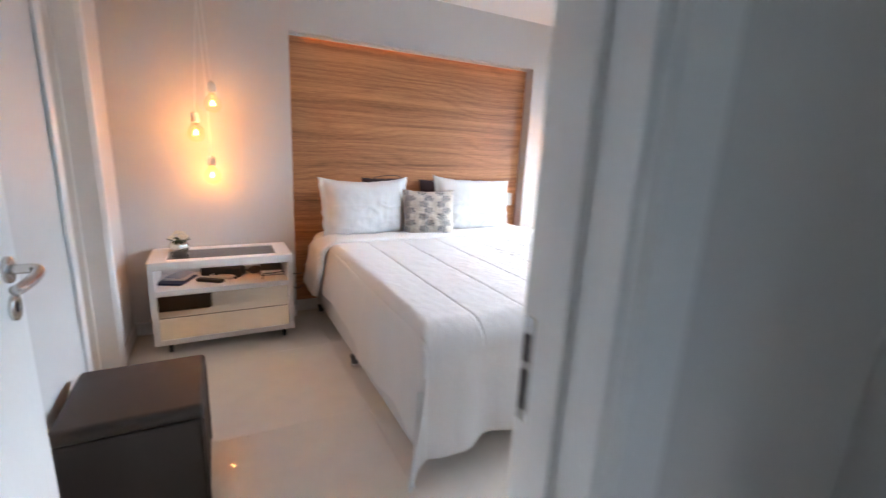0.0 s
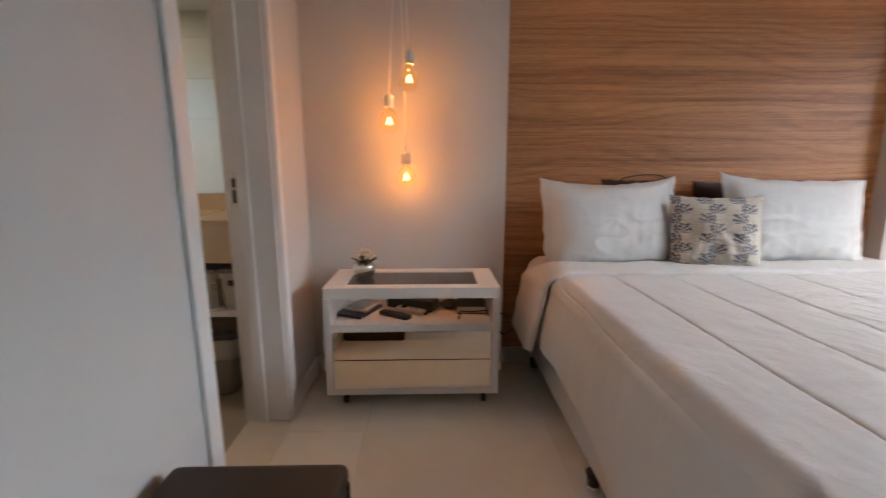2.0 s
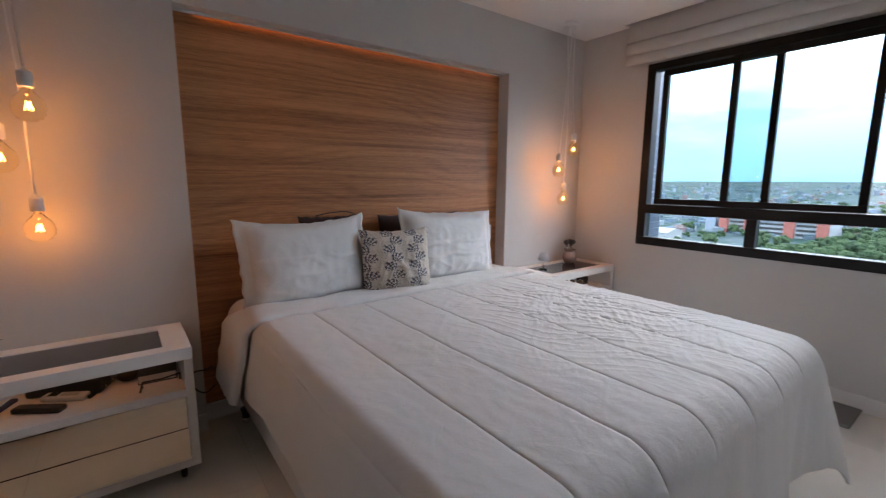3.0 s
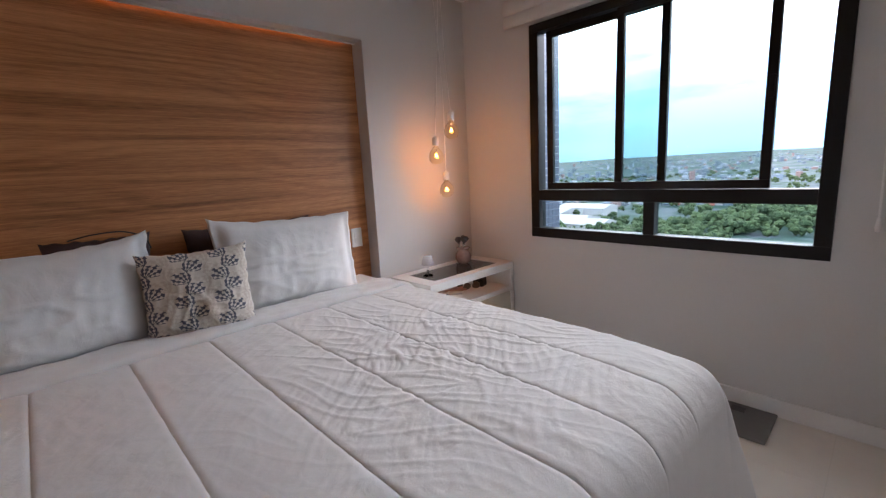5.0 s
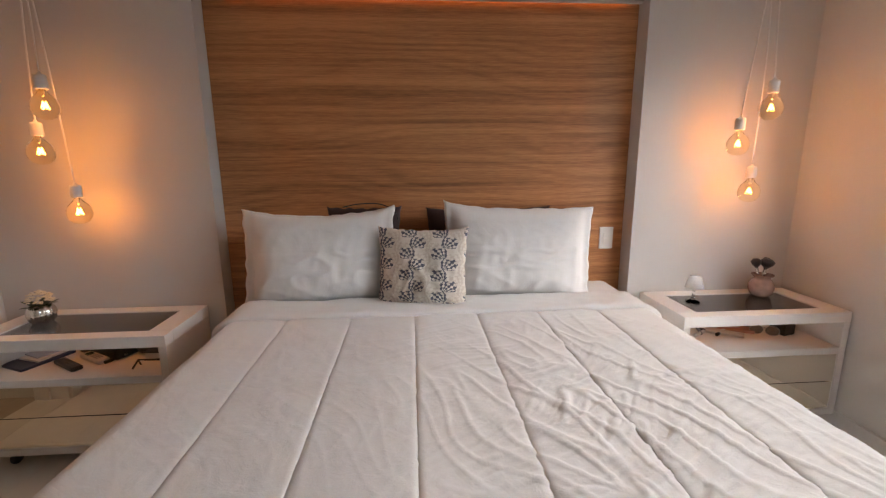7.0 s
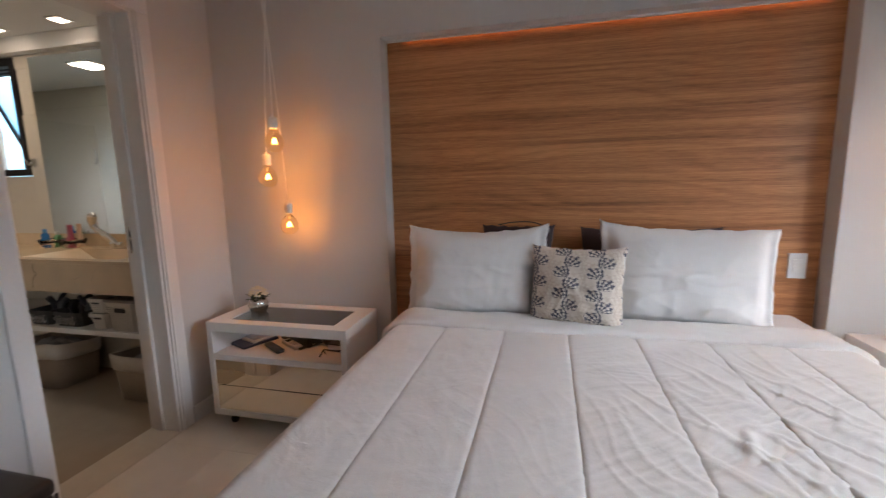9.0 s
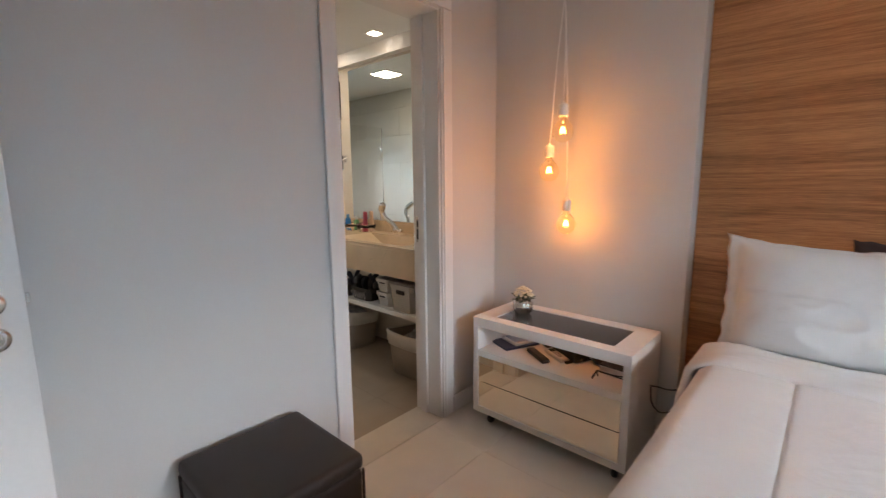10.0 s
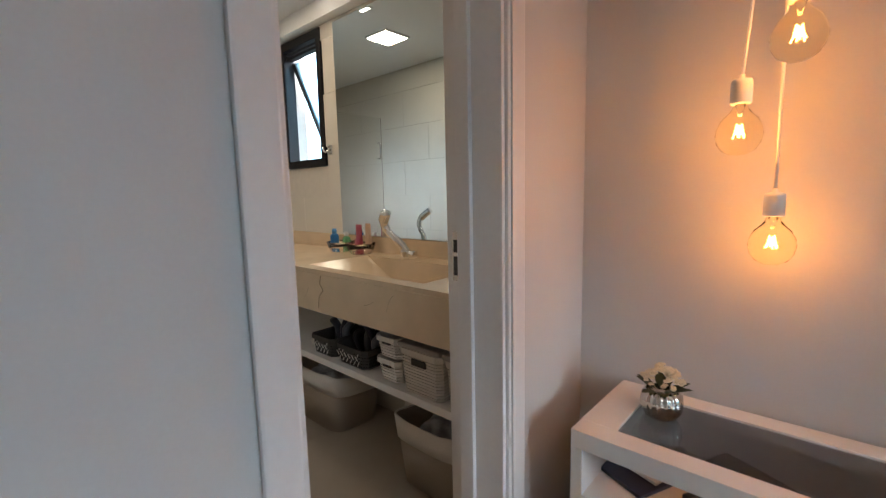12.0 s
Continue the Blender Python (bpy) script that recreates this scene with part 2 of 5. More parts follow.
def tube(points, r, seg=10, bm=None, flat=1.0):
    """A round (or flattened) bar along a polyline."""
    one = bmesh.new()
    pts = [Vector(p) for p in points]
    rings, side = [], None
    for k, p in enumerate(pts):
        d = (pts[min(k + 1, len(pts) - 1)] - pts[max(k - 1, 0)]).normalized()
        if side is None:
            side = d.orthogonal().normalized()
        side = (side - d * side.dot(d)).normalized()
        up = d.cross(side)
        rr = r[k] if isinstance(r, (list, tuple)) else r
        rings.append([one.verts.new(p + rr * (math.cos(a) * side + flat * math.sin(a) * up)) for a in [2 * math.pi * i / seg for i in range(seg)]])
    for a, b in zip(rings, rings[1:]):
        for k in range(seg):
            one.faces.new((a[k], a[(k + 1) % seg], b[(k + 1) % seg], b[k]))
    one.faces.new(rings[0][::-1])
    one.faces.new(rings[-1])
    bmesh.ops.recalc_face_normals(one, faces=one.faces[:])
    return merge(bm, one)


def bend(points, steps=6):
    """A smooth curve through points (Catmull-Rom)."""
    p = [Vector(q) for q in points]
    p = [2 * p[0] - p[1]] + p + [2 * p[-1] - p[-2]]
    out = []
    for a, b, c, d in zip(p, p[1:], p[2:], p[3:]):
        for k in range(steps):
            t = k / steps
            out.append(0.5 * (2 * b + (c - a) * t + (2 * a - 5 * b + 4 * c - d) * t * t + (3 * b - a - 3 * c + d) * t ** 3))
    return out + [p[-2]]


def ball(at, r, scale=(1, 1, 1), u=16, v=10, bm=None):
    one = bmesh.new()
    bmesh.ops.create_uvsphere(one, u_segments=u, v_segments=v, radius=r)
    for w in one.verts:
        w.co = Vector(at) + Vector([c * s for c, s in zip(w.co, scale)])
    return merge(bm, one)


# ---------------------------------------------------------------- the rooms
LW, NW, EW, CZ = 0.05, 4.0, 4.06, 2.42      # west, north and east wall faces, ceiling
BN = 4.10                                   # bathroom's north wall and the back of the niche
NX0, NX1, NZ = 1.09, 3.18, 2.04             # niche
WY0, WY1, WZ0, WZ1 = 1.906, 3.428, 0.787, 2.118   # window
PX, PY0, PY1 = 3.977, 1.70, 3.60            # blind pocket in the ceiling


def wall(name, boxes, material=None):
    bm = None
    for lo, hi in boxes:
        bm = box(lo, hi, 0, bm)
    return tagged(obj(name, bm, material or M_WALL), kind="structure", category="wall", label="smooth warm grey painted bedroom wall")


wall("wall_west", [((-0.13, 1.05, 0), (LW, 2.91, CZ)), ((-0.13, 3.525, 0), (LW, 4.25, CZ)), ((-0.13, 2.91, 2.12), (LW, 3.525, CZ))])
wall("wall_north", [((LW, NW, 0), (NX0, 4.25, CZ)), ((NX1, NW, 0), (4.24, 4.25, CZ)), ((NX0, NW, NZ), (NX1, 4.25, CZ)), ((NX0, 4.115, 0), (NX1, 4.25, NZ))])
wall("wall_east", [((EW, 0.9, 0), (4.24, WY0, CZ)), ((EW, WY1, 0), (4.24, NW, CZ)), ((EW, WY0, 0), (4.24, WY1, WZ0)), ((EW, WY0, WZ1), (4.24, WY1, CZ)), ((EW, PY0, CZ), (4.24, PY1, CZ + 0.10))])
wall("wall_south", [((LW, 1.05, 0), (0.17, 1.2, CZ)), ((1.02, 1.05, 0), (1.7, 1.2, CZ)), ((0.17, 1.05, 2.12), (1.02, 1.2, CZ)), ((1.7, 1.05, 0), (EW, 1.39, CZ))])
# the hole in the hall's east side is added, unseen, to brighten the hall
wall("hall_wall", [((-0.75, -1.6, 0), (-0.6, 1.05, CZ)), ((1.9, -0.6, 0), (2.05, 1.05, CZ)), ((1.9, -1.6, 0), (2.05, -1.15, CZ)), ((1.9, -1.15, 0), (2.05, -0.6, 1.0)), ((1.9, -1.15, 2.0), (2.05, -0.6, CZ)), ((-0.6, 0.9, 0), (-0.15, 1.05, CZ)), ((0.05, 1.04, 0), (0.17, 1.05, CZ)), ((1.02, 1.04, 0), (1.9, 1.05, CZ)),
                   ((-0.75, -1.75, 0), (2.05, -1.6, CZ))])
# the ceiling stops short of the window wall, leaving a pocket for the blind
ceiling = wall("ceiling", [((-0.75, -1.75, CZ), (PX, 4.25, CZ + 0.15)), ((PX, PY1, CZ), (4.24, 4.25, CZ + 0.15)), ((PX, -1.75, CZ), (4.24, PY0, CZ + 0.15)), ((PX, PY0, CZ + 0.10), (4.24, PY1, CZ + 0.15))], M_CEIL)
tagged(ceiling, "flat white painted plaster ceiling", "ceiling", kind="structure")

# baseboards
def baseboard(name, lo, hi):
    tagged(obj(name, box(lo, hi, 0.004), M_TRIM), "low white painted skirting board along the wall", "baseboard", kind="structure")


baseboard("baseboard_north", (LW, NW - 0.014, 0), (NX0, NW, 0.09))
baseboard("baseboard_niche", (NX0, BN - 0.014, 0), (NX1, BN, 0.09))
baseboard("baseboard_north_east", (NX1, NW - 0.014, 0), (EW, NW, 0.09))
baseboard("baseboard_east", (EW - 0.014, 1.39, 0), (EW, NW - 0.014, 0.09))
baseboard("baseboard_west", (LW, 3.605, 0), (LW + 0.014, NW - 0.014, 0.09))
baseboard("baseboard_west_south", (LW, 1.2, 0), (LW + 0.014, 2.848, 0.09))
baseboard("baseboard_south", (1.7, 1.39, 0), (EW - 0.014, 1.404, 0.09))

# walnut panel in the niche
panel = obj("wood_panel", box((NX0 + 0.002, BN, 0.0), (NX1 - 0.002, 4.112, NZ - 0.004)), M_WOOD)
tagged(panel, "walnut veneer panel with horizontal grain in the bed niche", "wall panel", kind="structure")


# bathroom doorway: lining, casing, strike plate, sill
def door_frame(name, axis, a0, a1, z1, b0, b1, label, wide=0.095):
    """Lining and casings round an opening a0..a1 along axis, through a wall b0..b1 thick."""
    root = tagged(empty(name), label, "door frame", kind="structure")

    def bx(alo, ahi, blo, bhi, zlo, zhi, bev=0.003):
        lo, hi = ((alo, blo, zlo), (ahi, bhi, zhi)) if axis == "x" else ((blo, alo, zlo), (bhi, ahi, zhi))
        return box(lo, hi, bev)

    part("lining", bx(a0 - 0.02, a0, b0 - 0.004, b1 + 0.004, 0, z1), M_TRIM, root)
    part("lining", bx(a1, a1 + 0.02, b0 - 0.004, b1 + 0.004, 0, z1), M_TRIM, root)
    part("lining", bx(a0 - 0.02, a1 + 0.02, b0 - 0.004, b1 + 0.004, z1, z1 + 0.02), M_TRIM, root)
    for side, (c0, c1) in enumerate(((b0 - 0.015, b0 - 0.001), (b1 + 0.001, b1 + 0.015))):
        for lo, hi in ((a0 - 0.080, a0 - 0.012), (a1 + 0.012, a1 + wide)):
            one = bx(lo, hi, c0, c1, 0, z1 + 0.013, 0.006)
            inner = a0 - 0.012 if hi < a1 else a1 + 0.012
            k = 0.012 if hi > a1 else -0.012
            step = 0.006 if side else -0.006
            if hi > a1:
                one = merge(one, bx(min(inner + k, inner + 2 * k), max(inner + k, inner + 2 * k), min(c0 + step, c0), c1 + max(step, 0), 0, z1 + 0.01, 0.002))
            part("casing", one, M_TRIM, root)
        part("casing", bx(a0 - 0.080, a1 + wide, c0, c1, z1 + 0.014, z1 + 0.085, 0.006), M_TRIM, root)
    return root


bath_frame = door_frame("door_frame_1", "y", 2.93, 3.505, 2.10, -0.13, LW, "white painted timber frame of the open bathroom doorway")
stop = box((-0.085, 3.490, 0), (-0.04, 3.505, 2.10), 0.002)
part("door_stop", stop, M_TRIM, bath_frame)
part("door_stop", box((-0.085, 2.93, 0), (-0.04, 2.945, 2.10), 0.002), M_TRIM, bath_frame)


def strike_plate(root, m, k=1.0):
    bm = box((-0.012, -0.0015, -0.070 * k), (0.012, 0.0015, 0.070 * k), 0.001)
    sp = part("strike_plate", turn(bm, m), M_CHROME, root, "brushed steel strike plate")
    # no holes are cut: black blocks give the slots their inner shade
    for z, h in ((0.030 * k, 0.018 * k), (-0.026 * k, 0.027 * k)):
        part("slot", turn(box((-0.007, -0.0025, z - h), (0.007, 0.0012, z + h), 0.001), m), M_BLACKP, sp, "black block standing in for the shade in a latch slot")


strike_plate(bath_frame, pose(-0.101, 3.5035, 1.036))
sill = obj("threshold", box((-0.13, 2.93, 0.0), (LW + 0.018, 3.505, 0.003), 0.001), M_STONE_SILL)
tagged(sill, "pale polished stone threshold in the bathroom doorway", "threshold", kind="structure")

# bedroom doorway and open leaf
bed_frame = door_frame("door_frame_2", "x", 0.19, 1.0, 2.10, 1.04, 1.20, "white painted timber frame of the bedroom doorway", 0.132)
part("door_stop", box((0.985, 1.10, 0), (1.0, 1.155, 2.10), 0.002), M_TRIM, bed_frame)
part("door_stop", box((0.19, 1.10, 0), (0.205, 1.155, 2.10), 0.002), M_TRIM, bed_frame)
strike_plate(bed_frame, pose(0.9985, 1.186, 0.985, 0, 0, -90), 1.28)

HINGE = pose(0.192, 1.205, 0, 0, 0, DOOR_TURN)
leaf = tagged(empty("door_1"), "white painted flush bedroom door standing wide open", "door", kind="structure")
part("leaf", turn(box((-0.036, 0.0, 0.008), (0.0, 0.745, 2.09), 0.002), HINGE), M_TRIM, leaf)
HY, HZ, KZ = 0.745 - 0.060, 1.028, 0.945
rose = lathe([(0, 0), (0.0285, 0), (0.029, 0.004), (0.0275, 0.008), (0.021, 0.0095), (0, 0.0095)], 32)
part("rose", turn(rose, HINGE @ pose(0.0, HY, HZ, 0, 90)), M_CHROME, leaf, "brushed steel handle rose", True)
kr = lathe([(0, 0), (0.0285, 0), (0.029, 0.004), (0.0275, 0.007), (0.012, 0.008), (0.011, 0.0065), (0, 0.0065)], 32)
key_rose = part("key_rose", turn(kr, HINGE @ pose(0.0, HY, KZ, 0, 90)), M_CHROME, leaf, "brushed steel keyhole rose", True)
# keyhole drawn as a black solid, its inner shade put into the colour
kh = box((0.0066, HY - 0.004, KZ - 0.010), (0.009, HY + 0.004, KZ + 0.002), 0.001)
kh = merge(kh, turn(lathe([(0, 0), (0.006, 0), (0.006, 0.002), (0, 0.002)], 16), pose(0.007, HY, KZ + 0.004, 0, 90)))
part("keyhole", turn(kh, HINGE), M_BLACKP, key_rose, "black inset standing in for the shade in the keyhole")
lever = tube(bend([(0.0, HY, HZ), (0.025, HY, HZ), (0.046, HY - 0.004, HZ), (0.056, HY - 0.022, HZ - 0.002), (0.058, HY - 0.06, HZ - 0.006), (0.054, HY - 0.10, HZ - 0.010), (0.047, HY - 0.124, HZ - 0.012)]), 0.0108, 16)
part("lever", turn(lever, HINGE), M_CHROME, leaf, "curved brushed steel lever", True)
part("latch", turn(box((-0.024, 0.743, HZ - 0.012), (-0.010, 0.755, HZ + 0.012), 0.003), HINGE), M_CHROME, leaf, "steel latch bolt")
for hz in (0.25, 1.05, 1.85):
    part("hinge", turn(tube([(0.004, 0.0, hz - 0.045), (0.004, 0.0, hz + 0.045)], 0.006), HINGE), M_CHROME, leaf, "steel butt hinge")

# ---------------------------------------------------------------- window
window = tagged(empty("window_1"), "black aluminium sliding window with fixed lower lights", "window", kind="structure")
FX0, FX1 = 4.045, 4.125


def bars(name, rects, x0, x1, material, parent, label="", bev=0.003):
    for (ya, za, yb, zb) in rects:
        part(name, box((x0, ya, za), (x1, yb, zb), bev), material, parent, label)


bars("window_frame", [(WY0, WZ0, WY1, WZ0 + 0.062), (WY0, WZ1 - 0.05, WY1, WZ1), (WY0, WZ0 + 0.062, WY0 + 0.062, WZ1 - 0.05), (WY1 - 0.062, WZ0 + 0.062, WY1, WZ1 - 0.05),
                      (WY0 + 0.062, 1.03, WY1 - 0.062, 1.098)], FX0, FX1, M_BLACK, window)
bars("mullion", [(2.638, WZ0 + 0.062, 2.698, 1.03)], FX0 + 0.004, FX1 - 0.01, M_BLACK, window)
# sliding sashes, the inner one drawn back from the east jamb
for name, x0, ya, yb, za in (("sash", 4.092, 2.607, 3.332, 1.10), ("sash", 4.058, 2.142, 2.869, 1.10)):
    sash = part(name, box((x0, ya, za), (x0 + 0.028, yb, za + 0.042), 0.002), M_BLACK, window)
    bars("rail", [(ya, WZ1 - 0.09, yb, WZ1 - 0.052)], x0, x0 + 0.028, M_BLACK, sash)
    bars("stile", [(ya, za + 0.042, ya + 0.042, WZ1 - 0.09), (yb - 0.042, za + 0.042, yb, WZ1 - 0.09)], x0, x0 + 0.028, M_BLACK, sash)
    pane = part("pane", box((x0 + 0.012, ya + 0.042, za + 0.042), (x0 + 0.016, yb - 0.042, WZ1 - 0.09)), M_PANE, sash, "clear glass pane")
    pane.visible_shadow = False
for ya, yb in ((WY0 + 0.062, 2.638), (2.698, WY1 - 0.062)):
    pane = part("pane", box((4.085, ya, WZ0 + 0.062), (4.089, yb, 1.03)), M_PANE, window, "clear glass pane")
    pane.visible_shadow = False
part("pull", box((4.05, 2.150, 1.50), (4.058, 2.172, 1.60), 0.003), M_BLACK, window)

# small blue-white tiles on the outer reveal
reveal = tagged(empty("outer_reveal"), "outer window reveal clad in small pale blue tiles", "wall cladding", kind="structure")
one = None
for k in range(5):
    for j in range(27):
        x, z = 4.145 + k * 0.048, 0.80 + j * 0.0485
        one = box((x, 3.418, z), (x + 0.045, 3.432, z + 0.0455), 0.0, one)
part("tile", one, mat("pale_blue_tile", (0.10, 0.12, 0.17), 0.3, grain=20, vary=0.12), reveal)["kind"] = "stuff"
part("backing", box((4.245, 3.434, 0.6), (4.40, 3.50, 2.3)), M_WALL, reveal)

# roman blind drawn up over the window head
M_BLIND = mat("blind_linen", (0.60, 0.585, 0.56), 0.9, grain=280, vary=0.05, bump=0.15)
blind = tagged(empty("roman_blind"), "pale grey fabric roman blind drawn up above the window", "blind")
part("headrail", box((4.005, 1.76, CZ + 0.055), (EW, 3.592, CZ + 0.098), 0.006), M_BLIND, blind, "fabric-covered headrail")
for k, (z0, z1, d) in enumerate(((2.255, CZ + 0.06, 0.030), (2.20, 2.29, 0.062), (2.13, 2.225, 0.050))):
    bm = bmesh.new()
    cols = [1.775 + (3.585 - 1.775) * i / 24 for i in range(25)]
    prof = [(EW - d + 0.012, z1), (EW - d - 0.004, z1 - 0.3 * (z1 - z0)), (EW - d - 0.012, z0 + 0.02), (EW - d - 0.004, z0), (EW - d + 0.012, z0 + 0.004)]
    grid = [[bm.verts.new((x + 0.0012 * math.sin(i * 1.7 + k), y, z + 0.0015 * math.sin(i * 0.5 + 2 * k))) for x, z in prof] for i, y in enumerate(cols)]
    for a, b in zip(grid, grid[1:]):
        for j in range(len(prof) - 1):
            bm.faces.new((a[j], a[j + 1], b[j + 1], b[j]))
    bmesh.ops.recalc_face_normals(bm, faces=bm.faces[:])
    bmesh.ops.solidify(bm, geom=bm.faces[:], thickness=0.004)
    part("fold", bm, M_BLIND, blind, smooth=True)
chain = part("pull_chain", tube([(4.0, 1.79, CZ + 0.05), (4.03, 1.785, 1.7), (4.035, 1.775, 0.98)], 0.0035, 8), M_TRIM, blind, "white bead chain")
part("chain_weight", lathe([(0, 0), (0.008, 0.002), (0.010, 0.02), (0.006, 0.055), (0, 0.058)], 12, (4.035, 1.775, 0.925)), M_TRIM, chain, "white plastic weight", True)

# ---------------------------------------------------------------- bed
BX0, BX1, BY0, BY1, BZ = 1.255, 3.085, 2.06, 4.075, 0.625
bed = tagged(empty("bed", (2.17, 3.07, 0)), "king-size bed with pale upholstered box base", "bed")
for k, (xa, xb) in enumerate(((BX0 + 0.004, 2.168), (2.172, BX1 - 0.004))):
    part("base", box((xa, BY0 + 0.05, 0.078), (xb, BY1, 0.36), 0.015), M_BASE, bed, "pale fabric box base")
part("mattress", box((BX0 + 0.01, BY0 + 0.045, 0.362), (BX1 - 0.01, BY1, BZ - 0.014), 0.06, seg=5), M_SHEET, bed, "white sheeted mattress", True)
for y, ends in ((BY0 + 0.25, 0.30), (3.04, 0.012), (BY1 - 0.12, 0.012)):
    for x in (BX0 + ends, 2.10, 2.24, BX1 - ends):
        leg = part("leg", lathe([(0, 0), (0.018, 0), (0.020, 0.02), (0.024, 0.06), (0.030, 0.078), (0, 0.078)], 16, (x, y, 0)), M_BLACKP, bed, "black bed leg", True)
        part("foot", lathe([(0, 0), (0.022, 0), (0.026, 0.006), (0.026, 0.022), (0.022, 0.030), (0, 0.030)], 20, (x, y, 0)), M_POLISH, leg, "chrome foot cap", True)


def duvet():
    """A quilted cover: channels along the bed, creases near the middle, hanging sides with a pointed corner."""
    top_w, head, foot = BX1 - BX0, 4.03, BY0
    sides, drop_f = 0.43, 0.46
    nu, nv = 640, 500
    s0, s1 = -sides, top_w + sides
    t0, t1 = 0.0, (head - foot) + drop_f
    rad, rad_f = 0.055, 0.10
    verts = []

    def over(d, rad):
        """Horizontal reach and drop for cloth d past the edge's start of rounding."""
        if d <= 0:
            return 0.0, 0.0
        arc = rad * math.pi / 2
        if d < arc:
            a = d / rad
            return rad * math.sin(a), rad * (1 - math.cos(a))
        return rad, rad + d - arc

    for j in range(nv + 1):
        t = t0 + (t1 - t0) * j / nv
        for i in range(nu + 1):
            s = s0 + (s1 - s0) * i / nu
            # side hem is shorter at the head
            k = min(1.0, max(0.0, (t - 0.35) / 0.9))
            scale = 0.72 + 0.28 * k
            ds = max(rad - s, s - (top_w - rad), 0.0)
            out = -1 if s < top_w / 2 else 1
            ds = ds * (scale if ds > rad else 1.0)
            dt = max(t - (head - foot - rad_f), 0.0)
            hx, zx = over(ds, rad)
            hy, zy = over(dt, rad_f)
            m = min(zx, zy)
            z = BZ - (zx ** 3.4 + zy ** 3.4) ** (1 / 3.4) - 0.02 * m
            x = BX0 + min(max(s, rad), top_w - rad) + out * hx
            y = head - min(t, head - foot - rad_f) - hy
            pull_in = 0.08 * max(0.0, (2.55 - y) / 0.5) ** 2
            x -= pull_in * max(0.0, (x - 2.4) / 0.7)
            flare = 0.07 * (m / 0.4) ** 1.3
            x += out * (flare + (0.035 if out > 0 else 0.008) * max(zx, 0) / 0.4 + 0.05 * max(0.0, 1 - t / 0.75) * min(1.0, zx / 0.2))
            y -= flare + 0.03 * zy / 0.4
            # quilting channels
            q = (BX0 + s - 1.513 + 0.263 * 8) / 0.263
            f = abs(q - round(q)) * 0.263
            wob = 0.5 + 0.5 * noise.noise((x * 3, y * 3, 1.0))
            seam_t = head - 3.60
            on = (1.0 if t > seam_t else 0.0) * min(1.0, max(0.0, (head - foot + 0.20 - t) / 0.05))
            flat = ds < rad * 1.2
            lump = 0.0055 * (1 - math.exp(-(f / 0.0065) ** 2)) * (1 if flat else 0.5) + (0.006 * wob + 0.002 * math.sin(math.pi * min(1, f / 0.131) / 2) if flat else 0)
            lump = lump * on + (1 - on) * 0.009
            lump -= 0.009 * math.exp(-((t - seam_t) / 0.010) ** 2)
            # creases fanning out over the middle and far side
            w = math.exp(-((x - 2.60) / 0.48) ** 2 - ((y - 2.88) / 0.54) ** 2)
            wx = x + 0.13 * noise.noise((x * 2.4, y * 2.4, 20.0))
            wy = y + 0.13 * noise.noise((x * 2.4, y * 2.4, 30.0))
            a1, c1 = 0.82 * wx + 0.57 * wy, -0.57 * wx + 0.82 * wy
            a2, c2 = 0.45 * wx - 0.89 * wy, 0.89 * wx + 0.45 * wy
            m1 = 0.5 + 0.5 * noise.noise((x * 2.1, y * 2.1, 40.0))
            r1 = (1 - abs(noise.noise((a1 * 3.0, c1 * 13.0, 6.0)))) ** 9
            r2 = (1 - abs(noise.noise((a2 * 3.0, c2 * 15.0, 16.0)))) ** 9
            r3 = (1 - abs(noise.noise((a1 * 5.0, c1 * 27.0, 26.0)))) ** 7
            folds = r1 * m1 + r2 * (1 - m1) + 0.45 * r3 * (0.3 + 0.7 * m1)
            fine = noise.noise((x * 9, y * 9, 4.0)) * 0.002 + noise.noise((x * 26, y * 14, 2.0)) * 0.0012
            side = 1.0 if max(zx, zy) < rad else 0.3
            # short puckers running off the seams
            pucker = math.exp(-f / 0.05) * noise.noise((x * 7.0 + 3 * y, y * 25.0 + 4 * noise.noise((x * 3, y * 3, 50.0)), 60.0 + round(q)))
            wp = math.exp(-((x - 2.75) / 0.50) ** 2 - ((y - 2.75) / 0.65) ** 2)
            lump += side * ((0.0010 + 0.0110 * w) * folds + fine + (0.0003 + 0.0018 * wp) * pucker)
            z += lump
            # loose vertical waves in the hanging parts
            hang = max(0.0, max(zx, zy) - rad)
            if hang > 0:
                wave = 0.03 * hang * math.sin(y * 9.5 + 1.3 * math.sin(y * 3)) + 0.04 * hang * noise.noise((x * 7, y * 7, 5.0))
                wave2 = 0.07 * hang * math.sin(x * 11.0 + math.sin(x * 4)) + 0.05 * hang * noise.noise((x * 8, y * 6, 8.0))
                if zx >= zy:
                    x += out * wave
                else:
                    y -= wave2
            verts.append((x, y, max(z, 0.03)))
    faces = []
    w = nu + 1
    for j in range(nv):
        for i in range(nu):
            a = j * w + i
            faces.append((a, a + 1, a + w + 1, a + w))
    me = bpy.data.meshes.new("duvet")
    me.from_pydata(verts, [], faces)
    me.materials.append(M_LINEN)
    me.shade_smooth()
    root = tagged(empty("duvet", (2.17, 3.0, BZ)), "white quilted cotton duvet spread over the bed", "duvet")
    ob = new("cover", me)
    ob.parent = root
    ob.matrix_basis = root.matrix_basis.inverted()
    so = ob.modifiers.new("thickness", "SOLIDIFY")
    so.thickness, so.offset = 0.014, -1.0
    return root


duvet_root = duvet()
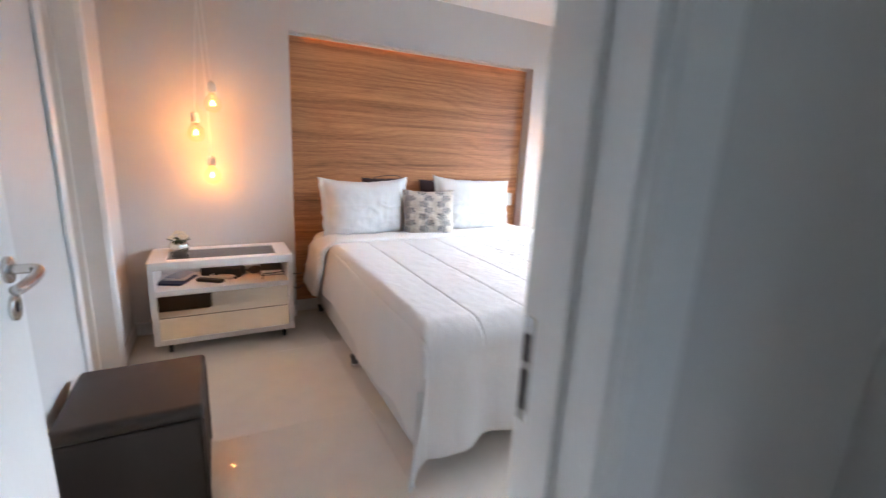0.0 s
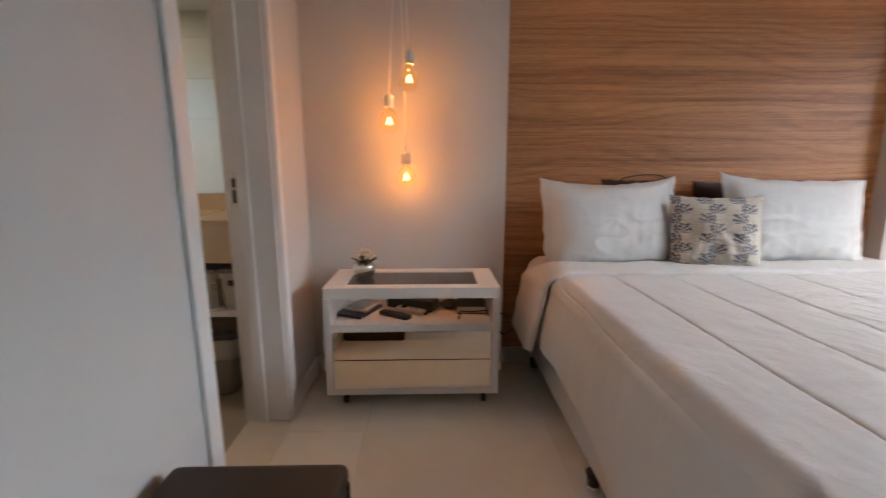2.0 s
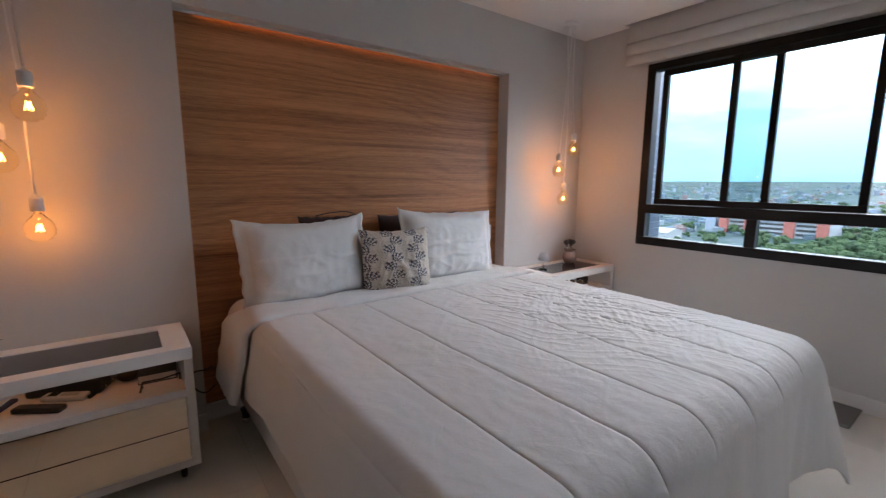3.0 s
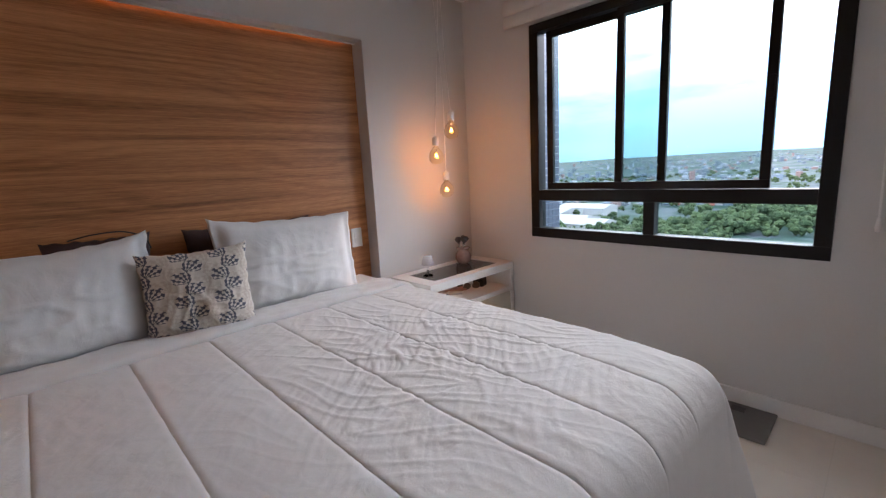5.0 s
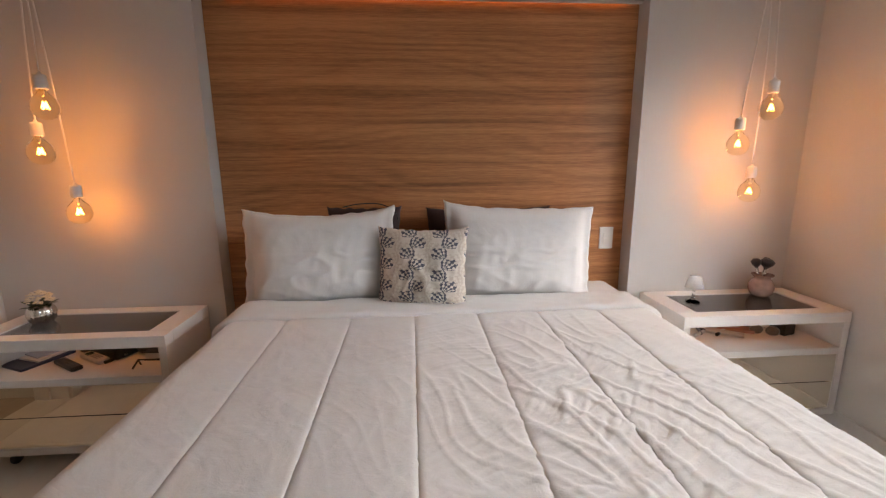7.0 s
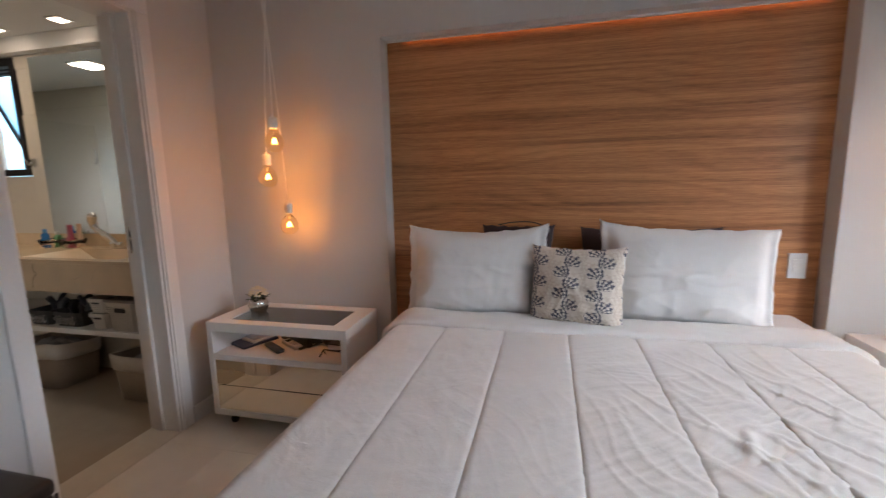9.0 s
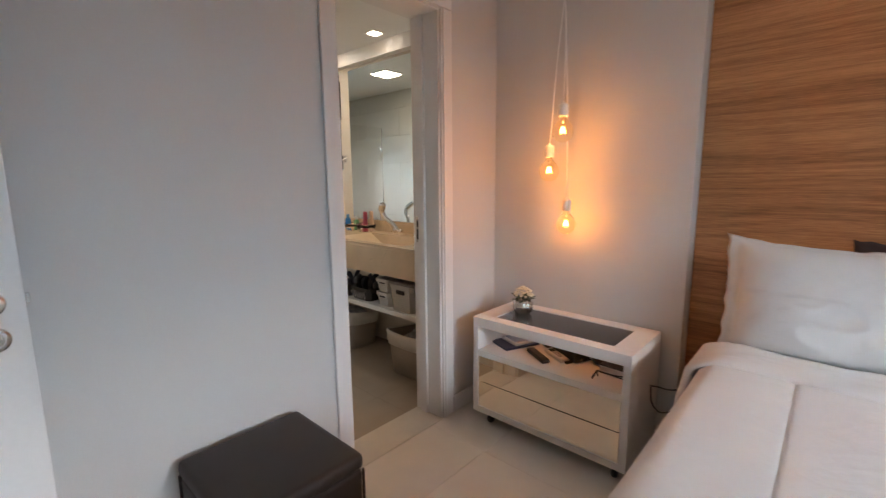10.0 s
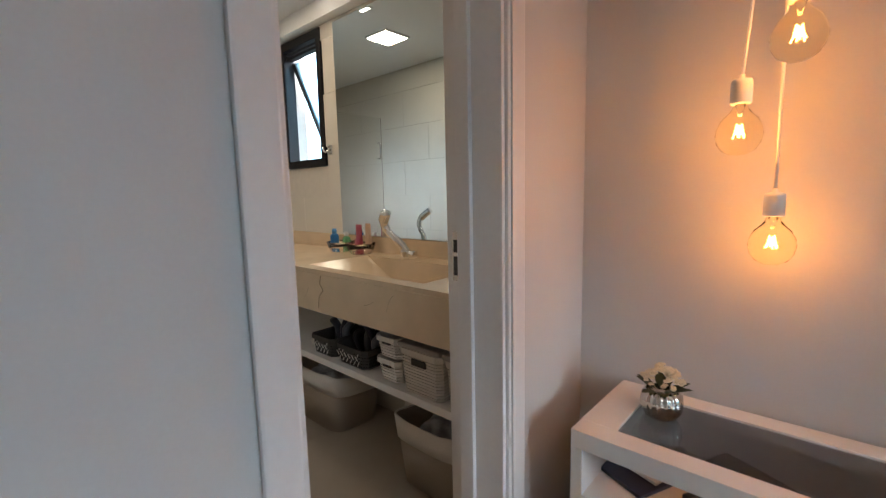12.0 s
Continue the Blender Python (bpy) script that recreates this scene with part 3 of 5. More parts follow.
# turned-back edge of the cover, hanging over both sides of the mattress
bm = bmesh.new()
cols = []
top_w = BX1 - BX0
for i in range(181):
    s = -0.34 + (top_w + 0.68) * i / 180
    out = -1 if s < top_w / 2 else 1
    d = max(0.06 - s, s - (top_w - 0.06), 0.0)
    arc = 0.06 * math.pi / 2
    hx, zx = (0.06 * math.sin(d / 0.06), 0.06 * (1 - math.cos(d / 0.06))) if d < arc else (0.06, 0.06 + d - arc)
    x = BX0 + min(max(s, 0.06), top_w - 0.06) + out * (hx + (0.026 + 0.17 * zx) * min(1.0, d / 0.06))
    wob = 0.012 * noise.noise((s * 4, 0, 0)) + 0.006 * noise.noise((s * 15, 2, 0))
    deep = 0.20 + 0.20 * min(1.0, d / 0.12)
    row = []
    for k in range(17):
        a = k / 16
        y = 3.578 + wob + deep * a + 0.10 * max(0.0, zx - 0.1) * (1 - a)
        puff = 0.026 * min(1.0, a * 9.0) ** 0.5 + 0.004 * noise.noise((s * 12, y * 25, 3)) + 0.005 * (1 - abs(noise.noise((s * 7, y * 16, 9)))) ** 5
        row.append(bm.verts.new((x + out * puff * min(1.0, d / 0.07), y, BZ + 0.016 - zx + puff * max(0.0, 1 - d / 0.07))))
    cols.append(row)
for a, b in zip(cols, cols[1:]):
    for k in range(16):
        bm.faces.new((a[k], b[k], b[k + 1], a[k + 1]))
bmesh.ops.recalc_face_normals(bm, faces=bm.faces[:])
bmesh.ops.solidify(bm, geom=bm.faces[:], thickness=0.010)
part("folded_edge", bm, M_LINEN, duvet_root, "turned-back white hem", True)


def pillow(name, c, w, h, thick, yaw, lean, material, label, category="pillow", pull=0.020, seed=0, sag=0.0, roll=0.0, flap=0.0, lift=(0.0, 0.0), skew=0.0):
    """A stuffed pillow standing on its long edge and leaning back: flap, a flat border round the filling; lift, the upper corners drawn up; skew, the top wider than the foot."""
    n = 56
    verts, faces = [], []
    k0 = 1 - flap
    for side in (1, -1):
        for j in range(n + 1):
            for i in range(n + 1):
                u, v = 2 * i / n - 1, 2 * j / n - 1
                fu, fv = min(1.0, abs(u) / k0), min(1.0, abs(v) / (1 - 0.4 * flap))
                fill = max(0.0, (1 - fu ** 3.6) * (1 - fv ** 3.2)) ** 0.6
                k = abs(u * v) ** 1.5
                tip = abs(u * v) ** 9
                x = u * w / 2 * (1 - pull * (1 - abs(v) ** 2) + 0.02 * k + (0.004 if flap else 0.018) * tip + skew * v) + 0.008 * noise.noise((v * 5, seed, 3.0)) * abs(u) ** 8
                z = v * h / 2 * (1 - pull * 1.3 * (1 - abs(u) ** 2) + 0.03 * k + (0.006 if flap else 0.025) * tip) + 0.008 * noise.noise((u * 6, seed, 8.0)) * abs(v) ** 8
                if v > 0:
                    z += v * (lift[0] * max(0.0, -u) ** 5 + lift[1] * max(0.0, u) ** 5 - sag * (1 - u * u))
                belly = 1 + 0.25 * (-v) * (1 - v * v)
                y = -side * (thick / 2 * fill * belly + 0.003 * (1 - max(abs(u), abs(v)) ** 24))
                cr = 0.010 * noise.noise((u * 2.3 + seed, v * 2.3, side * 2.0)) + 0.013 * (1 - v) * 0.5 * (1 - abs(noise.noise((u * 4 + seed, v * 1.3 - u, 14.0)))) ** 5 + 0.003 * (1 - abs(noise.noise((u * 5 + seed, v * 2.2 - u, 4.0)))) ** 4
                cr += 0.010 * (0.25 + 0.75 * (v < 0.1)) * (1 - abs(noise.noise((u * 2.6 + 0.8 * v + seed, v * 2.9, 33.0)))) ** 7
                y -= side * cr * fill
                border = max(0.0, abs(u) - k0 + 0.05) / (flap + 0.05)
                y += 0.007 * border * noise.noise((u * 3, v * 5 + seed, 20.0)) if flap else 0.0
                verts.append((x, y, z))
    m = (n + 1) ** 2
    for b, flip in ((0, False), (m, True)):
        for j in range(n):
            for i in range(n):
                a = b + j * (n + 1) + i
                f = (a, a + 1, a + n + 2, a + n + 1)
                faces.append(f[::-1] if flip else f)
    me = bpy.data.meshes.new(name)
    me.from_pydata(verts, [], faces)
    b2 = bmesh.new()
    b2.from_mesh(me)
    bmesh.ops.remove_doubles(b2, verts=b2.verts[:], dist=0.0004)
    bmesh.ops.recalc_face_normals(b2, faces=b2.faces[:])
    b2.to_mesh(me)
    b2.free()
    me.materials.append(material)
    me.shade_smooth()
    ob = new(name, me)
    ob.matrix_basis = pose(*c) @ pose(0, 0, 0, 0, 0, yaw) @ pose(0, 0, 0, -lean, 0, 0) @ pose(0, 0, 0, 0, roll, 0)
    return tagged(ob, label, category)


M_CUSHION = bpy.data.materials.new("printed_linen")
M_CUSHION.use_nodes = True


def cushion_print(m):
    """Beige linen with three columns of dark, bushy sprigs."""
    n, l = m.node_tree.nodes, m.node_tree.links
    p = n["Principled BSDF"]
    p.inputs["Roughness"].default_value = 0.9
    co = n.new("ShaderNodeTexCoord")
    sp = n.new("ShaderNodeSeparateXYZ")
    l.new(co.outputs["Object"], sp.inputs[0])

    def op(kind, a, b=None, c=None):
        k = n.new("ShaderNodeMath")
        k.operation = kind
        for s, v in zip(k.inputs, (a, b, c)):
            if v is None:
                continue
            if isinstance(v, (int, float)):
                s.default_value = v
            else:
                l.new(v, s)
        return k.outputs[0]

    x, z = sp.outputs[0], sp.outputs[2]
    cell = n.new("ShaderNodeTexVoronoi")
    cell.inputs["Scale"].default_value = 105
    l.new(co.outputs["Object"], cell.inputs["Vector"])
    no = n.new("ShaderNodeTexNoise")
    no.inputs["Scale"].default_value = 60
    l.new(co.outputs["Object"], no.inputs["Vector"])

    def sprigs(offset, rise):
        """Round bushes set by turns to either side of a wavy stem."""
        h = op("MULTIPLY_ADD", z, 21.0, rise)
        side = op("SUBTRACT", op("MODULO", op("ADD", op("FLOOR", h), 40.0), 2.0), 0.5)
        u = op("MULTIPLY", op("SUBTRACT", op("FRACT", op("MULTIPLY_ADD", op("ADD", x, offset), 7.0, 0.5)), 0.5), 0.143)
        # a coral-like fan that opens outward from the stem
        px = op("DIVIDE", op("MULTIPLY", op("MULTIPLY", u, side), -2.0), 0.052)
        py = op("DIVIDE", op("SUBTRACT", op("FRACT", h), 0.10), 0.92)
        shake = op("MULTIPLY", op("SUBTRACT", no.outputs["Fac"], 0.5), 1.0)
        mx2, my2 = op("SUBTRACT", px, 0.42), op("SUBTRACT", py, 0.42)
        disc = op("LESS_THAN", op("ADD", op("ADD", op("POWER", mx2, 2.0), op("POWER", my2, 2.0)), op("MULTIPLY", shake, 0.30)), 0.50)
        ray = op("ADD", op("MULTIPLY", op("ARCTAN2", op("ADD", py, 0.12), op("ADD", px, 0.05)), 15.0), op("MULTIPLY", shake, 4.5))
        reach = op("SQRT", op("ADD", op("POWER", px, 2.0), op("POWER", py, 2.0)))
        twig = op("GREATER_THAN", op("ADD", op("COSINE", ray), op("MULTIPLY", op("COSINE", op("MULTIPLY", reach, 19.0)), 0.8)), -0.12)
        leaf = op("MULTIPLY", twig, disc)
        bark = op("LESS_THAN", op("ABSOLUTE", op("ADD", u, op("MULTIPLY", op("SINE", op("MULTIPLY", h, 3.1416)), 0.009))), 0.0022)
        return op("MINIMUM", op("ADD", leaf, bark), 1.0)

    mask = sprigs(0.035, 0.0)
    ghost = op("MULTIPLY", sprigs(0.1065, 0.5), 0.30)
    weave = n.new("ShaderNodeTexNoise")
    weave.inputs["Scale"].default_value = 420
    l.new(co.outputs["Object"], weave.inputs["Vector"])
    ra = n.new("ShaderNodeValToRGB")
    ra.color_ramp.elements[0].color, ra.color_ramp.elements[1].color = (0.50, 0.45, 0.39, 1), (0.72, 0.66, 0.58, 1)
    l.new(weave.outputs["Fac"], ra.inputs["Fac"])
    mx = n.new("ShaderNodeMix")
    mx.data_type = "RGBA"
    l.new(mask, mx.inputs["Factor"])
    pale = n.new("ShaderNodeMix")
    pale.data_type = "RGBA"
    l.new(ghost, pale.inputs["Factor"])
    l.new(ra.outputs["Color"], pale.inputs[6])
    pale.inputs[7].default_value = (0.34, 0.25, 0.17, 1)
    l.new(pale.outputs[2], mx.inputs[6])
    mx.inputs[7].default_value = (0.085, 0.092, 0.12, 1)
    l.new(mx.outputs[2], p.inputs["Base Color"])
    bu = n.new("ShaderNodeBump")
    bu.inputs["Strength"].default_value, bu.inputs["Distance"].default_value = 0.3, 0.002
    l.new(weave.outputs["Fac"], bu.inputs["Height"])
    l.new(bu.outputs["Normal"], p.inputs["Normal"])


cushion_print(M_CUSHION)
pillow("pillow", (1.602, 3.875, 0.845), 0.685, 0.445, 0.17, 2, 13, M_LINEN, "plump white cotton pillow leaning on the wood panel", pull=0.015, seed=1, sag=0.020, flap=0.11, lift=(0.006, 0.014), skew=0.012)
pillow("pillow", (2.548, 3.87, 0.852), 0.70, 0.435, 0.16, -2, 13, M_LINEN, "white embroidered cotton pillow leaning on the wood panel", pull=0.012, seed=5, roll=1.5, flap=0.10, lift=(0.024, 0.0), skew=0.03, sag=0.004)
pillow("cushion", (2.078, 3.765, 0.805), 0.405, 0.365, 0.13, -12, 11, M_CUSHION, "small beige cushion printed with dark sprigs", "cushion", pull=0.03, seed=9, lift=(0.0, 0.006))
pillow("dark_pillow", (1.80, 4.03, 0.825), 0.36, 0.46, 0.11, 0, 4, M_BROWN, "dark brown pillow behind the white pillow", pull=0.10, seed=12, sag=-0.03)
pillow("dark_pillow", (2.43, 4.03, 0.82), 0.62, 0.45, 0.10, 0, 4, M_BROWN, "dark brown pillow behind the white pillow", pull=0.02, seed=14)


# ---------------------------------------------------------------- nightstands
def nightstand(x0, label):
    """White lacquer unit on castors: glass top in a frame, open shelf, two glazed drawers."""
    x1, y0, y1, z0, z1 = x0 + 0.805, 3.597, 3.985, 0.072, 0.592
    t = 0.032
    root = tagged(empty("nightstand", (x0 + 0.4, 3.79, 0)), label, "nightstand", group="nightstands beside the bed")
    part("side_panel", box((x0, y0, z0), (x0 + t, y1, z1 - 0.05), 0.002), M_WHITE, root)
    part("side_panel", box((x1 - t, y0, z0), (x1, y1, z1 - 0.05), 0.002), M_WHITE, root)
    part("bottom", box((x0 + t, y0, z0), (x1 - t, y1, z0 + t), 0.002), M_WHITE, root)
    part("back_panel", box((x0 + t, y1 - 0.012, z0 + t), (x1 - t, y1, z1 - 0.05)), M_WHITE, root)
    part("shelf", box((x0 + t, y0, 0.385), (x1 - t, y1 - 0.012, 0.417), 0.002), M_WHITE, root)
    fr = 0.065
    top = box((x0, y0, z1 - 0.05), (x1, y0 + fr, z1), 0.002)
    top = box((x0, y1 - fr, z1 - 0.05), (x1, y1, z1), 0.002, top)
    top = box((x0, y0 + fr, z1 - 0.05), (x0 + fr + 0.03, y1 - fr, z1), 0.0, top)
    top = box((x1 - fr - 0.03, y0 + fr, z1 - 0.05), (x1, y1 - fr, z1), 0.0, top)
    part("top_frame", top, M_WHITE, root, "white lacquered top frame")
    gl = part("glass_top", box((x0 + fr + 0.03, y0 + fr, z1 - 0.014), (x1 - fr - 0.03, y1 - fr, z1 - 0.006)), M_SMOKE, root, "inset grey glass top")
    gl.visible_shadow = False
    upper = box((x0 + t + 0.003, y0 + 0.002, 0.247), (x1 - t - 0.003, y1 - 0.03, 0.382), 0.0015)
    for v in upper.verts:
        if v.co.y < y0 + 0.05 and v.co.z > 0.3:
            v.co.y += 0.0035      # the front hangs a little out of plumb
    part("drawer", upper, M_DRAWER, root, "glossy champagne glass drawer")
    part("drawer", box((x0 + t + 0.003, y0 + 0.004, z0 + t + 0.003), (x1 - t - 0.003, y1 - 0.03, 0.243), 0.0015), M_DRAWER, root, "glossy champagne glass drawer")
    for cx in (x0 + 0.07, x1 - 0.07):
        for cy in (y0 + 0.06, y1 - 0.06):
            ca = part("castor", box((cx - 0.018, cy - 0.018, 0.055), (cx + 0.018, cy + 0.018, z0), 0.004), M_CHROME, root, "small steel castor")
            part("wheel", turn(lathe([(0, -0.011), (0.022, -0.011), (0.026, -0.006), (0.026, 0.006), (0.022, 0.011), (0, 0.011)], 20), pose(cx + 0.008, cy, 0.026, 0, 90)), M_BLACKP, ca, "dark rubber wheel", True)
    return root


nightstand(0.205, "white lacquered nightstand on castors beside the bathroom door")
nightstand(3.245, "white lacquered nightstand on castors beside the window wall")


# ---------------------------------------------------------------- pendant lamps
def pendants(cx, cy, bulbs, label):
    root = tagged(empty("pendant_lamp", (cx, cy, CZ)), label, "pendant lamp", group="filament pendant clusters")
    part("canopy", lathe([(0, 0), (0.062, 0), (0.064, -0.004), (0.064, -0.020), (0.058, -0.026), (0, -0.026)], 32, (cx, cy, CZ)), M_WHITE, root, "white round ceiling canopy", True)
    for k, (x, y, z) in enumerate(bulbs):
        a = 2.1 * k + 0.4
        part("cord", tube(bend([(cx + 0.03 * math.cos(a), cy + 0.03 * math.sin(a), CZ - 0.026), (0.5 * (cx + x) + 0.004, 0.5 * (cy + y), 0.5 * (CZ + z)), (x, y, z + 0.12)]), 0.0032, 8), M_TRIM, root, "white fabric cord", True)
        part("socket", lathe([(0, 0.062), (0.020, 0.062), (0.0215, 0.066), (0.0215, 0.108), (0.019, 0.116), (0.006, 0.120), (0.005, 0.128), (0, 0.128)], 24, (x, y, z)), M_TRIM, root, "white lamp socket", True)
        shell = [(0.0135, 0.066), (0.0145, 0.055), (0.022, 0.043), (0.036, 0.029), (0.045, 0.010), (0.0475, -0.006), (0.044, -0.025), (0.033, -0.042), (0.017, -0.051), (0, -0.0535)]
        inner = [(0, -0.0523)] + [(0.972 * r, 0.972 * h) for r, h in shell[-2:0:-1]] + [(0.0125, 0.066)]
        bulb = part("bulb", lathe(shell + inner + shell[:1], 28, (x, y, z)), M_BULB, root, "amber-tinted globe bulb", True)
        bulb.visible_shadow = False
        fil = None
        for j in range(6):
            b = 2 * math.pi * j / 6 + 0.3
            fil = tube([(x + 0.004 * math.cos(b), y + 0.004 * math.sin(b), z + 0.015 - 0.003 * (j % 3)), (x + 0.011 * math.cos(b + 0.5), y + 0.011 * math.sin(b + 0.5), z - 0.013 + 0.003 * (j % 2))], 0.0014, 6, fil)
        stem = part("stem", lathe([(0, 0.030), (0.003, 0.030), (0.005, 0.045), (0.010, 0.064), (0, 0.064)], 12, (x, y, z)), M_CLEAR, bulb, "clear glass stem", True)
        stem.visible_shadow = False
        f = part("filament", fil, M_FILAMENT, bulb, "glowing filament")
        f.visible_shadow = False
        lamp = new("bulb_light", bpy.data.lights.new("bulb_light", "POINT"))
        lamp.data.energy, lamp.data.color, lamp.data.shadow_soft_size = BULB_W, (1.0, 0.36, 0.07), 0.007
        lamp.location = (x, y, z)
    return root


pendants(0.56, 3.80, [(0.506, 3.804, 1.338), (0.577, 3.858, 1.080), (0.605, 3.739, 1.512)], "cluster of three filament bulbs on white cords by the bathroom")
pendants(3.63, 3.81, [(3.561, 3.818, 1.354), (3.673, 3.85, 1.132), (3.648, 3.756, 1.508)], "cluster of three filament bulbs on white cords by the window")

# warm strip hidden in the top of the niche
led = tagged(empty("led_strip", (2.1, 4.05, NZ)), "warm light strip in the top of the niche", "light strip")
part("diffuser", box((NX0 + 0.10, 4.088, NZ - 0.0045), (NX1 - 0.06, 4.094, NZ - 0.0005)), M_LED, led)

part("lip", box((NX0 + 0.003, 4.066, NZ - 0.013), (NX1 - 0.003, 4.076, NZ - 0.0005), 0.001), M_WALL, led, "grey painted lip")

# light switch on the wood panel
sw = tagged(empty("light_switch", (3.09, BN, 0.87)), "white two-way light switch on the wood panel", "light switch")
part("plate", box((3.05, BN - 0.008, 0.81), (3.125, BN, 0.93), 0.004), M_TRIM, sw)
for z in (0.842, 0.8735):
    part("rocker", box((3.068, BN - 0.0125, z), (3.107, BN - 0.007, z + 0.0285), 0.002), M_WHITE, sw)

# ---------------------------------------------------------------- ottoman
ott = tagged(empty("ottoman", (0.29, 2.44, 0)), "dark brown leather cube ottoman against the wall", "ottoman")
part("body", box((0.088, 2.238, 0.0), (0.498, 2.648, 0.372), 0.018, seg=3), M_LEATHER, ott, smooth=True)
part("seat", box((0.083, 2.233, 0.370), (0.503, 2.653, 0.425), 0.024, seg=4), M_LEATHER, ott, "padded leather seat", True)
for (ax, ay) in ((0.088, 2.238), (0.498, 2.238), (0.088, 2.648), (0.498, 2.648)):
    part("piping", tube([(ax, ay, 0.01), (ax, ay, 0.37)], 0.005, 8), M_LEATHER, ott, smooth=True)

# bathroom scale on the floor
scale = tagged(empty("bathroom_scale", (3.89, 2.18, 0)), "flat grey glass bathroom scale on the floor", "scale")
part("body", box((3.745, 2.03, 0.004), (4.035, 2.33, 0.022), 0.008), mat("grey_scale", (0.16, 0.165, 0.165), 0.2, grain=40), scale)
part("display", box((3.95, 2.15, 0.0222), (4.0, 2.21, 0.0235)), M_BLACKP, scale, "dark display")

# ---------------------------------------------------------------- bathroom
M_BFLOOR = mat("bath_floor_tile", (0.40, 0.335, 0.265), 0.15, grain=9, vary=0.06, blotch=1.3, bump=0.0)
M_BTILE = mat("bath_wall_tile", (0.66, 0.62, 0.55), 0.25, grain=8, vary=0.03, blotch=1.5, bump=0.0)
M_MARBLE = mat("cream_marble", (0.66, 0.51, 0.35), 0.2, grain=7, vary=0.14, blotch=2.5, bump=0.0)
BX, BS = -3.40, 2.88
BCZ = 2.30
bw = wall("bathroom_wall", [((BX - 0.15, BS - 0.15, 0), (BX, 4.25, CZ)), ((BX, BS - 0.15, 0), (-0.13, BS, CZ)), ((BX, BN, 0), (-2.07, 4.25, CZ)), ((-1.605, BN, 0), (-0.13, 4.25, CZ)),
                            ((-2.07, BN, 0), (-1.605, 4.25, 1.395)), ((-2.07, BN, 2.195), (-1.605, 4.25, CZ))], M_GROUT)
tagged(bw, "tiled bathroom wall in pale cream", "wall")
tagged(wall("bathroom_ceiling", [((BX, BS, BCZ), (-0.13, BN, BCZ + 0.05))], M_CEIL), "white painted bathroom ceiling", "ceiling")
soffit = obj("soffit", box((BX, 4.035, 2.20), (-0.131, BN - 0.001, BCZ - 0.001), 0.003), M_CEIL)
tagged(soffit, "boxed plaster strip above the mirror", "soffit", kind="structure")
mirror = tagged(empty("mirror", (-0.82, BN, 1.6)), "large frameless mirror above the stone vanity", "mirror")
part("glass", box((-1.472, BN - 0.012, 0.992), (-0.132, BN - 0.006, 2.178)), M_MIRROR, mirror)
part("backing", box((-1.47, BN - 0.0055, 0.994), (-0.134, BN - 0.0005, 2.176)), M_BLACKP, mirror)

vanity = tagged(empty("vanity_counter", (-1.1, 3.83, 0.8)), "cream marble vanity top with carved basin", "vanity counter")
VF, VX = 3.57, -2.12
SX0, SX1, SY0, SY1 = -1.10, -0.36, 3.63, 3.97
part("apron", box((VX, VF, 0.718), (-0.132, VF + 0.03, 0.885), 0.001), M_MARBLE, vanity)
top = box((VX, VF, 0.886), (SX0, BN - 0.002, 0.905))
top = box((SX1, VF, 0.886), (-0.132, BN - 0.002, 0.905), 0, top)
top = box((SX0, VF, 0.886), (SX1, SY0, 0.905), 0, top)
top = box((SX0, SY1, 0.886), (SX1, BN - 0.002, 0.905), 0, top)
part("top", top, M_MARBLE, vanity)
bm = bmesh.new()
vs = [bm.verts.new(c) for c in ((SX0, SY0, 0.905), (SX1, SY0, 0.905), (SX1, SY1, 0.905), (SX0, SY1, 0.905),
                                (SX0 + 0.22, SY0 + 0.02, 0.80), (SX1 - 0.02, SY0 + 0.02, 0.80), (SX1 - 0.02, SY1 - 0.02, 0.80), (SX0 + 0.22, SY1 - 0.02, 0.80))]
for f in ((4, 5, 6, 7), (0, 1, 5, 4), (1, 2, 6, 5), (2, 3, 7, 6), (3, 0, 4, 7)):
    bm.faces.new([vs[i] for i in f])
bmesh.ops.recalc_face_normals(bm, faces=bm.faces[:])
bmesh.ops.reverse_faces(bm, faces=bm.faces[:])
part("basin", bm, M_MARBLE, vanity, "sloping carved marble basin")
part("backsplash", box((VX, BN - 0.022, 0.905), (-0.132, BN - 0.001, 0.988), 0.001), M_MARBLE, vanity)
shelf = obj("vanity_shelf", box((VX, 3.60, 0.462), (-0.132, BN - 0.002, 0.492), 0.002), M_WHITE)
tagged(shelf, "long white shelf under the marble vanity", "shelf")

# faucet
fau = tagged(empty("faucet", (-0.86, 4.02, 0.905)), "curved chrome basin mixer tap", "faucet")
part("body", tube(bend([(-0.86, 4.02, 0.905), (-0.865, 4.015, 0.95), (-0.90, 3.99, 1.0), (-0.94, 3.975, 1.04), (-0.945, 3.96, 1.085), (-0.90, 3.935, 1.13)]), [0.026] * 6 + [0.021] * 7 + [0.017] * 6 + [0.021] * 6 + [0.026] * 6, 14, flat=0.7), M_POLISH, fau, smooth=True)
part("lever", box((-0.835, 4.0, 0.905), (-0.795, 4.04, 0.945), 0.01), M_POLISH, fau, smooth=True)

